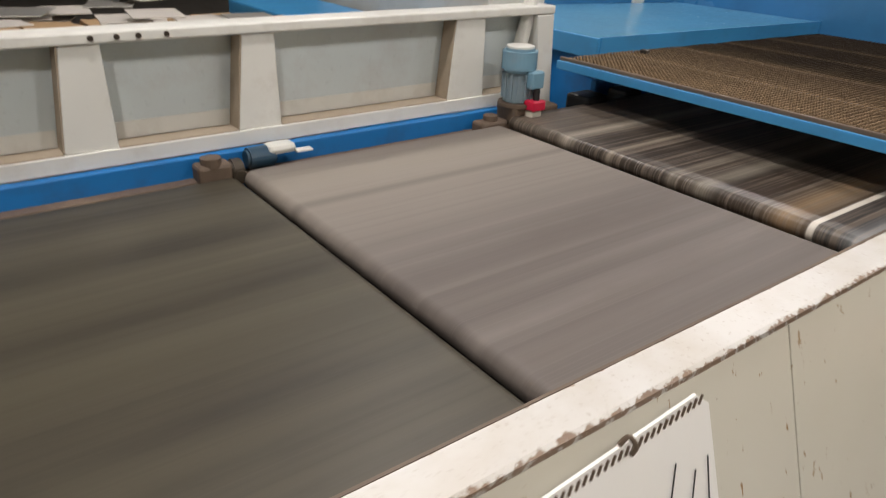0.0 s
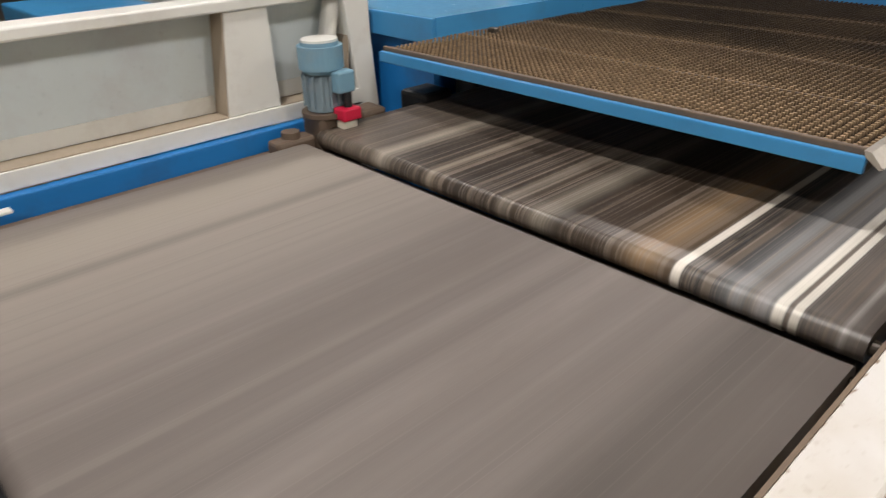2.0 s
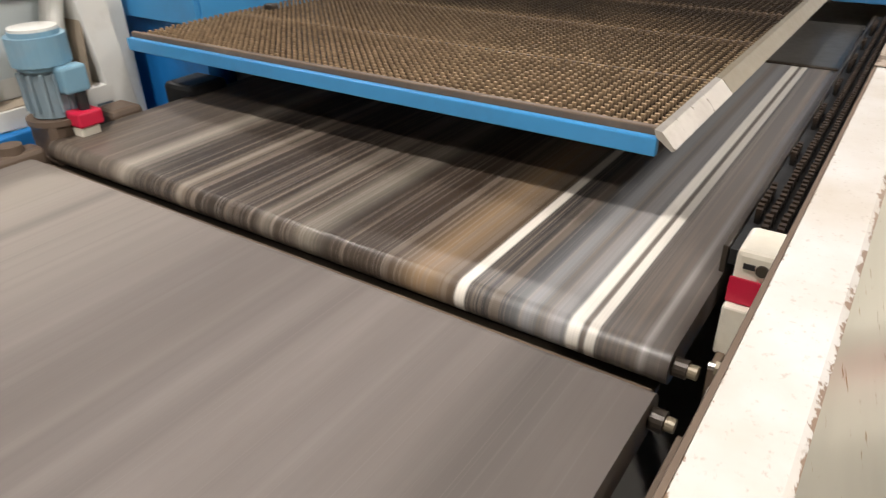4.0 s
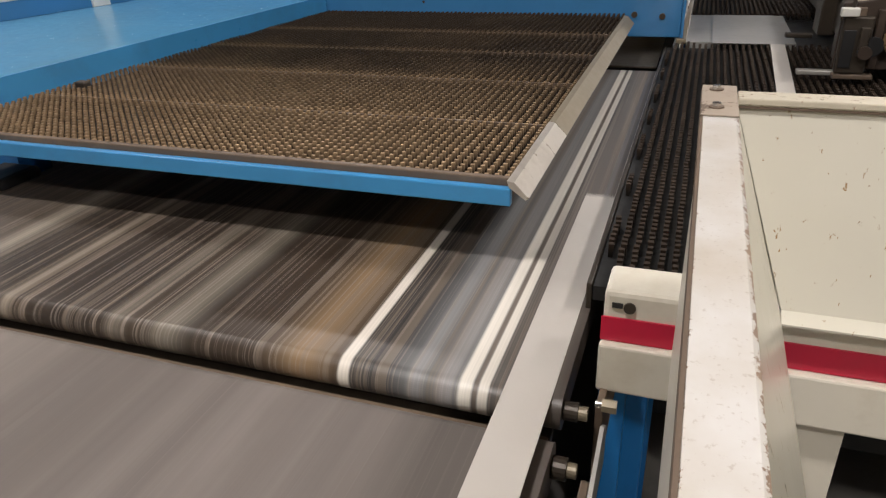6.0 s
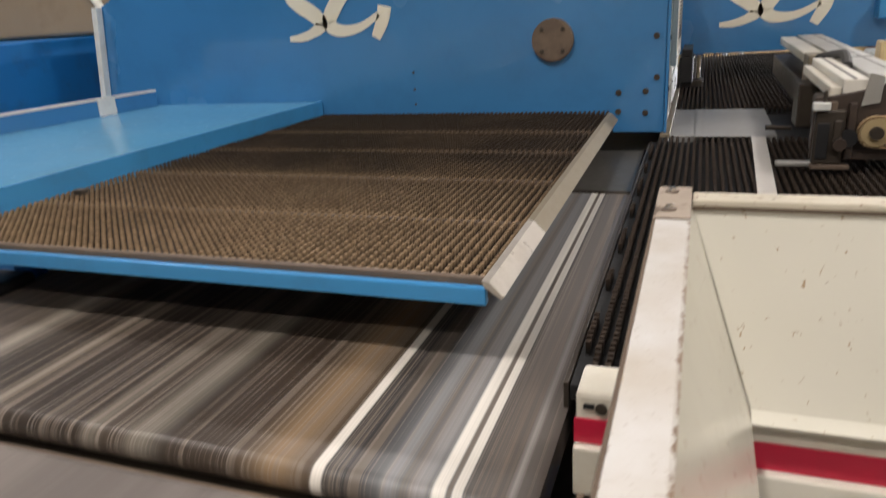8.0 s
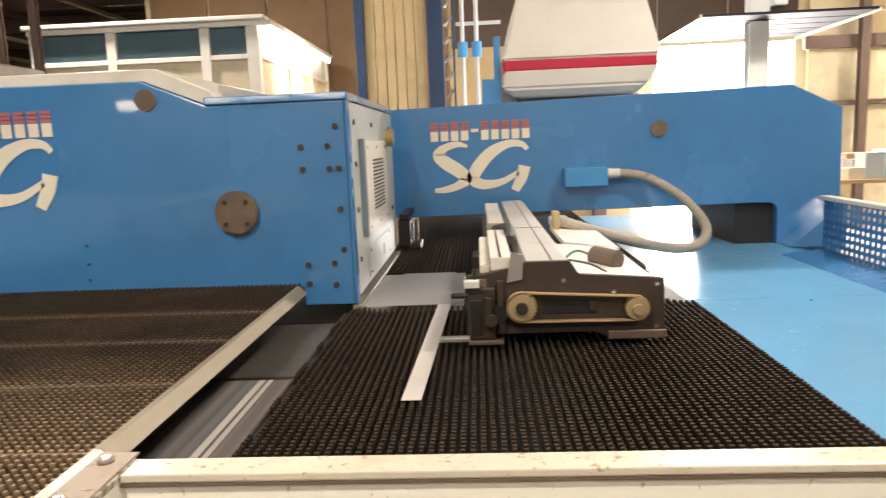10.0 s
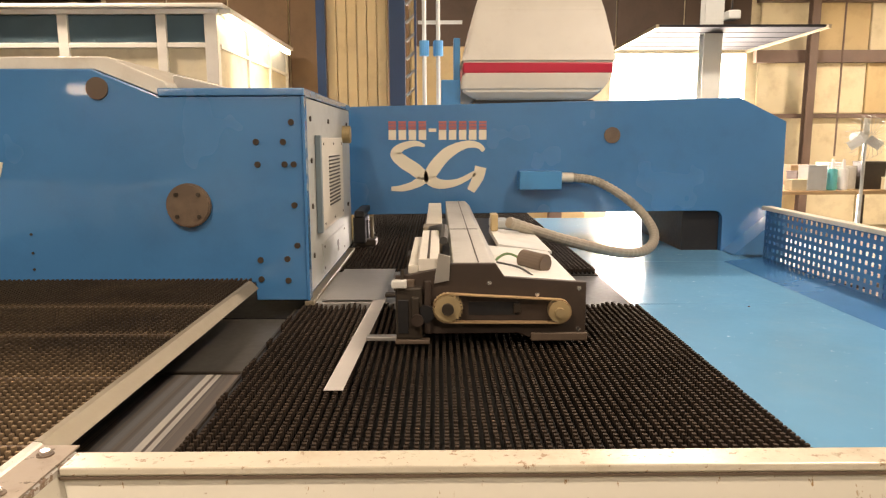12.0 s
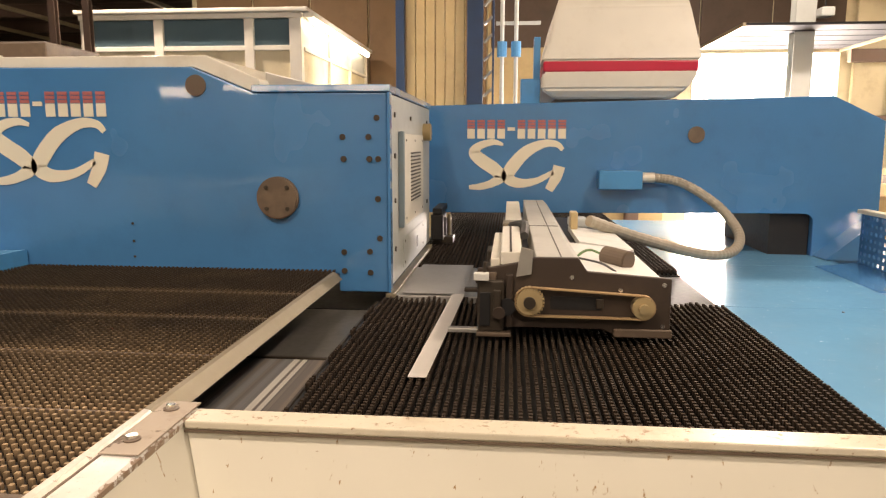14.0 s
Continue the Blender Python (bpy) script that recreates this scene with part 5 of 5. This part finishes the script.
cm = thing("ceiling_fixture", (4.0, 9.8, 3.2), "small grey fixture hanging from the roof", "fixture")
part("body", box(3.85, 4.02, 9.7, 9.9, 3.18, 3.3, 0.02), side_grey, cm)
part("stem", rod((3.93, 9.8, 3.3), (3.93, 9.8, 5.8), 0.012), black_paint, cm)

# ---- moving things: gripper carriage, cut sheet, strips on the belts ----
car = thing("gripper_carriage", (0.1, 2.3, 0.9), "dark gripper carriage with toothed belt drive and white slide", "carriage")
CY = 2.31
part("side_plate", prism([(-0.215, 0.925), (-0.215, 1.125), (-0.16, 1.13), (-0.06, 1.15), (-0.02, 1.165), (0.12, 1.165), (0.15, 1.12), (0.425, 1.1), (0.425, 0.915), (0.25, 0.905), (0.2, 0.925)], "y", CY, CY + 0.02, 0.003), car_brown, car, "dusty dark brown side plate")
part("foot_block", box(0.24, 0.43, CY - 0.015, CY - 0.001, 0.902, 0.93, 0.004), brown_steel, car)
p1 = part("drive_pulley", rod((-0.04, CY - 0.002, 1.02), (-0.04, CY - 0.04, 1.02), 0.043, None, 36), brass, car, "brass toothed pulley")
part("hub", rod((-0.04, CY - 0.041, 1.02), (-0.04, CY - 0.055, 1.02), 0.02, None, 20), dark_steel, p1)
for k in range(24):
    a = k * 2 * math.pi / 24
    part("tooth", box(-0.0435 + 0.0465 * math.cos(a), -0.0365 + 0.0465 * math.cos(a), CY - 0.036, CY - 0.006, 1.0165 + 0.0465 * math.sin(a), 1.0235 + 0.0465 * math.sin(a)), brass, p1)
p2 = part("idler_pulley", rod((0.33, CY - 0.002, 1.008), (0.33, CY - 0.04, 1.008), 0.036, None, 30), brass, car, "brass idler pulley")
part("hub", rod((0.33, CY - 0.041, 1.008), (0.33, CY - 0.058, 1.008), 0.016, None, 16), brass, p2)
loop = []
for c, r, a0, a1 in (((-0.04, 1.02), 0.05, math.pi / 2, 1.5 * math.pi), ((0.33, 1.008), 0.041, -math.pi / 2, math.pi / 2)):
    for k in range(13):
        a = a0 + (a1 - a0) * k / 12
        loop.append((c[0], c[1], r, a))
outer = [(x + r * math.cos(a), z + r * math.sin(a)) for x, z, r, a in loop]
inner = [(x + (r - 0.004) * math.cos(a), z + (r - 0.004) * math.sin(a)) for x, z, r, a in loop]
bm = bmesh.new()
rows_ = [[bm.verts.new((x, y, z)) for x, z in ring] for ring, y in ((outer, CY - 0.036), (outer, CY - 0.01), (inner, CY - 0.01), (inner, CY - 0.036))]
for k in range(len(outer)):
    j = (k + 1) % len(outer)
    for a in range(4):
        bm.faces.new((rows_[a][k], rows_[a][j], rows_[(a + 1) % 4][j], rows_[(a + 1) % 4][k]))
part("drive_belt", bm, belt_tan, car, "tan drive belt")
part("clamp_tower", box(-0.212, -0.125, CY - 0.03, CY - 0.001, 0.915, 1.09, 0.006), dark_steel, car, "dark steel clamp tower")
part("tower_plate", box(-0.205, -0.17, CY - 0.036, CY - 0.031, 0.935, 1.05, 0.002), black_paint, car)
part("tower_stud", rod((-0.19, CY - 0.02, 1.09), (-0.19, CY - 0.02, 1.15), 0.006, None, 8), dark_steel, car)
part("tower_roller", rod((-0.14, CY - 0.06, 0.985), (-0.14, CY - 0.045, 0.985), 0.02, None, 16), car_brown, car)
part("tower_foot", box(-0.215, -0.1, CY - 0.04, CY - 0.002, 0.9, 0.914, 0.003), brown_steel, car)
part("clamp_bar", box(-0.118, -0.096, CY - 0.022, CY - 0.001, 0.93, 1.11, 0.004), car_brown, car)
part("clamp_link", box(-0.16, -0.135, CY - 0.044, CY - 0.031, 0.97, 1.06, 0.004), dark_steel, car)
part("switch_box", box(-0.225, -0.175, CY - 0.05, CY - 0.016, 1.092, 1.116, 0.003), white_paint, car, "small white switch box")
part("silver_bracket", prism([(-0.085, 1.10), (-0.035, 1.11), (-0.03, 1.19), (-0.07, 1.2)], "y", CY - 0.012, CY - 0.001), alu, car, "silver bracket")
part("rail_cap", box(-0.172, -0.139, CY + 0.03, CY + 0.72, 1.12, 1.155, 0.004), cream_paint, car, "cream edge rail")
part("elbow", tube([(-0.05, CY + 0.5, 1.17), (-0.045, CY + 0.62, 1.2), (-0.06, CY + 0.75, 1.19), (-0.1, CY + 0.85, 1.17)], 0.018, 8), rubber, car, "grey rubber elbow")
part("rear_block", box(-0.14, -0.05, CY + 0.85, CY + 1.0, 1.06, 1.18, 0.006), alu_dull, car)
part("end_cap", box(0.22, 0.32, CY + 1.55, CY + 1.7, 1.08, 1.13, 0.01), side_grey, car)
part("window", box(0.03, 0.2, CY - 0.003, CY - 0.0005, 0.99, 1.035), black_paint, car)
part("sensor", box(0.18, 0.205, CY - 0.012, CY - 0.0035, 0.998, 1.03, 0.003), dark_steel, car)
part("core", box(-0.15, 0.4, CY + 0.02, 4.6, 0.95, 1.06, 0.006), dark_steel, car)
part("slide", prism([(-0.02, 1.165), (0.11, 1.165), (0.14, 1.135), (0.14, 1.061), (-0.02, 1.061)], "y", CY + 0.021, 4.7, 0.004), slide_white, car, "long pale slide cover")
part("slide_seam", box(0.062, 0.066, CY + 0.022, 4.69, 1.1655, 1.1668), dark_steel, car)
part("slide_joint", box(-0.021, 0.112, CY + 0.9, CY + 0.905, 1.16, 1.1665), dark_steel, car)
part("shelf_plate", prism([(0.145, 1.10), (0.41, 1.075), (0.41, 1.085), (0.145, 1.112)], "y", CY + 0.03, CY + 0.75), white_paint, car, "white sloping cover")
part("side_tray", prism([(0.2, 1.085), (0.44, 1.065), (0.44, 1.075), (0.2, 1.11)], "y", CY + 0.8, CY + 1.4), white_paint, car)
part("jaw_rail", box(-0.138, -0.066, CY + 0.02, CY + 0.75, 1.135, 1.18, 0.004), cream_clean, car, "pale folded jaw rail")
part("jaw_groove", box(-0.108, -0.1, CY + 0.021, CY + 0.749, 1.1795, 1.1815), dark_steel, car)
part("jaw_rail_rear", box(-0.13, -0.05, CY + 1.0, CY + 2.2, 1.13, 1.17, 0.004), cream_paint, car)
part("jaw_block", box(-0.2, -0.09, CY + 0.03, CY + 0.16, 0.93, 1.12, 0.006), dark_steel, car)
part("jaw_block_rear", box(-0.2, -0.1, CY + 0.55, CY + 0.7, 0.93, 1.1, 0.006), dark_steel, car)
part("latch", box(-0.22, -0.15, CY - 0.015, CY - 0.001, 1.075, 1.115, 0.004), brown_steel, car)
part("finger", box(-0.315, -0.2, CY - 0.01, CY + 0.022, 0.903, 0.918, 0.003), alu, car, "bare metal clamp finger")
part("finger_rear", box(-0.3, -0.2, CY + 0.64, CY + 0.68, 0.903, 0.92, 0.004), dark_steel, car)
for x, z in ((-0.19, 0.95), (-0.19, 1.1), (0.4, 1.08), (0.4, 0.94), (0.26, 1.06), (0.1, 1.1), (-0.11, 1.1)):
    part("screw", rod((x, CY, z), (x, CY - 0.005, z), 0.008, None, 8), bright_steel, car)
part("cylinder", rod((-0.115, CY + 0.0, 1.0), (-0.115, CY - 0.03, 1.0), 0.03, None, 16), black_paint, car)
part("valve", rod((0.25, CY + 0.33, 1.125), (0.325, CY + 0.24, 1.118), 0.036, None, 20, bev=0.004), brown_steel, car)
part("cable", tube([(0.14, CY + 0.3, 1.12), (0.2, CY + 0.35, 1.14), (0.3, CY + 0.3, 1.1), (0.38, CY + 0.5, 1.09)], 0.005, 6), paint("green_cable", (0.1, 0.2, 0.08), 0.5), car, "thin green cable")
part("hose_clamp", box(0.2, 0.235, CY + 1.24, CY + 1.34, 1.11, 1.195, 0.004), brass, car, "brass hose clamp")
part("second_cable", tube([(0.145, CY + 0.25, 1.125), (0.22, CY + 0.2, 1.115), (0.26, CY + 0.12, 1.1)], 0.004, 6), rubber, car)

hose = thing("ribbed_hose", (0.92, 4.5, 1.29), "cream ribbed cable hose looping from junction box to carriage", "hose")
part("sleeve", tube([(0.86, G2Y - 0.06, 1.33), (1.04, G2Y - 0.08, 1.295), (1.24, G2Y - 0.2, 1.16), (1.315, G2Y - 0.42, 1.01), (1.22, G2Y - 0.65, 0.93), (1.0, G2Y - 0.85, 0.935), (0.62, CY + 1.5, 1.045), (0.3, CY + 1.29, 1.165)], 0.029, 12, 0.003, 16), hose_skin, hose)

SY0 = 1.886
blank = thing("sheet_blank", (-0.37, 2.4, 0.9), "bare metal sheet with narrow cut strip gripped on the brushes", "metal sheet")
part("strip", prism([(-0.387, SY0), (-0.333, SY0), (-0.295, 2.99), (-0.349, 2.99)], "z", 0.8995, 0.9015), sheet_metal, blank, "narrow bright strip")
part("plate", box(-0.57, -0.294, 2.991, 3.72, 0.8995, 0.9015), plate_metal, blank)


def offcut(y, label):
    t = thing("cut_strip", (-0.72, y, 0.84), label, "metal strip", "cut strips")
    part("sheet", box(-0.76, -0.687, y, y - 1.15, 0.834, 0.8365), sheet_metal, t)
    return t


strip_a = offcut(0.386, "freshly cut bare metal strip riding on the belt")
strip_b = offcut(0.95, "freshly cut bare metal strip riding on the belt")
crumbs = []
for k, (x, y0, t0) in enumerate(((-1.72, 1.25, 6.3), (-1.5, 0.9, 6.9), (-1.3, 0.3, 0.9), (-1.0, 0.1, 2.5))):
    c = thing("metal_sliver", (x, y0, 0.835), "thin pale metal sliver being carried on the belt", "scrap", "belt slivers")
    part("sliver", box(x - 0.002, x + 0.002, y0 - 0.03, y0 + 0.03, 0.8345, 0.836), dull_plate, c)
    crumbs.append((c, x, y0, t0))


def ride(ob, x, y0, t0, speed):
    """Down the belts at an even speed, over the joints, and off the last one."""
    rows = []
    for k in range(0, 29):
        t = k * 0.5
        y = y0 - speed * (t - t0)
        y = max(-3.4, min(4.3, y))
        z = 0.826 if y > 0.6 else 0.826 - 0.02 * min(1, (0.6 - y) / 0.35) if y > -0.7 else 0.806 - 0.03 * min(1, (-0.7 - y) / 0.35)
        rows.append((t, pose(x, y, z)))
    return rows


def motions():
    step = [(0, 0.15), (5.7, 0.15), (5.9, 0.075), (6.1, 0.075), (11.2, 0.075), (11.28, 0.075), (11.46, 0.0), (11.6, 0.0), (14, 0.0)]
    walk(car, [(t, pose(0.105 + d, 2.3, 0.916)) for t, d in step])
    walk(blank, [(t, pose(-0.37 + d, 2.4 - (0.085 if t < 9.5 else 0.0), 0.9)) for t, d in sorted(step + [(9.3, 0.075), (11.0, 0.075)])])
    walk(chute, [(t, pose(-1.5, 2.6 + d, 0.83)) for t, d in ((0, 0), (4.9, 0), (5.3, 0.5), (7.0, 0.5), (7.6, 0.45), (7.9, 0.02), (8.0, 0), (14, 0))])
    walk(strip_a, ride(strip_a, -0.724, 0.386, 1.5, 1.25))
    walk(strip_b, ride(strip_b, -0.724, 0.95, 6.3, 1.36))
    for c, x, y0, t0 in crumbs:
        walk(c, ride(c, x, y0, t0, 1.36))


motions()
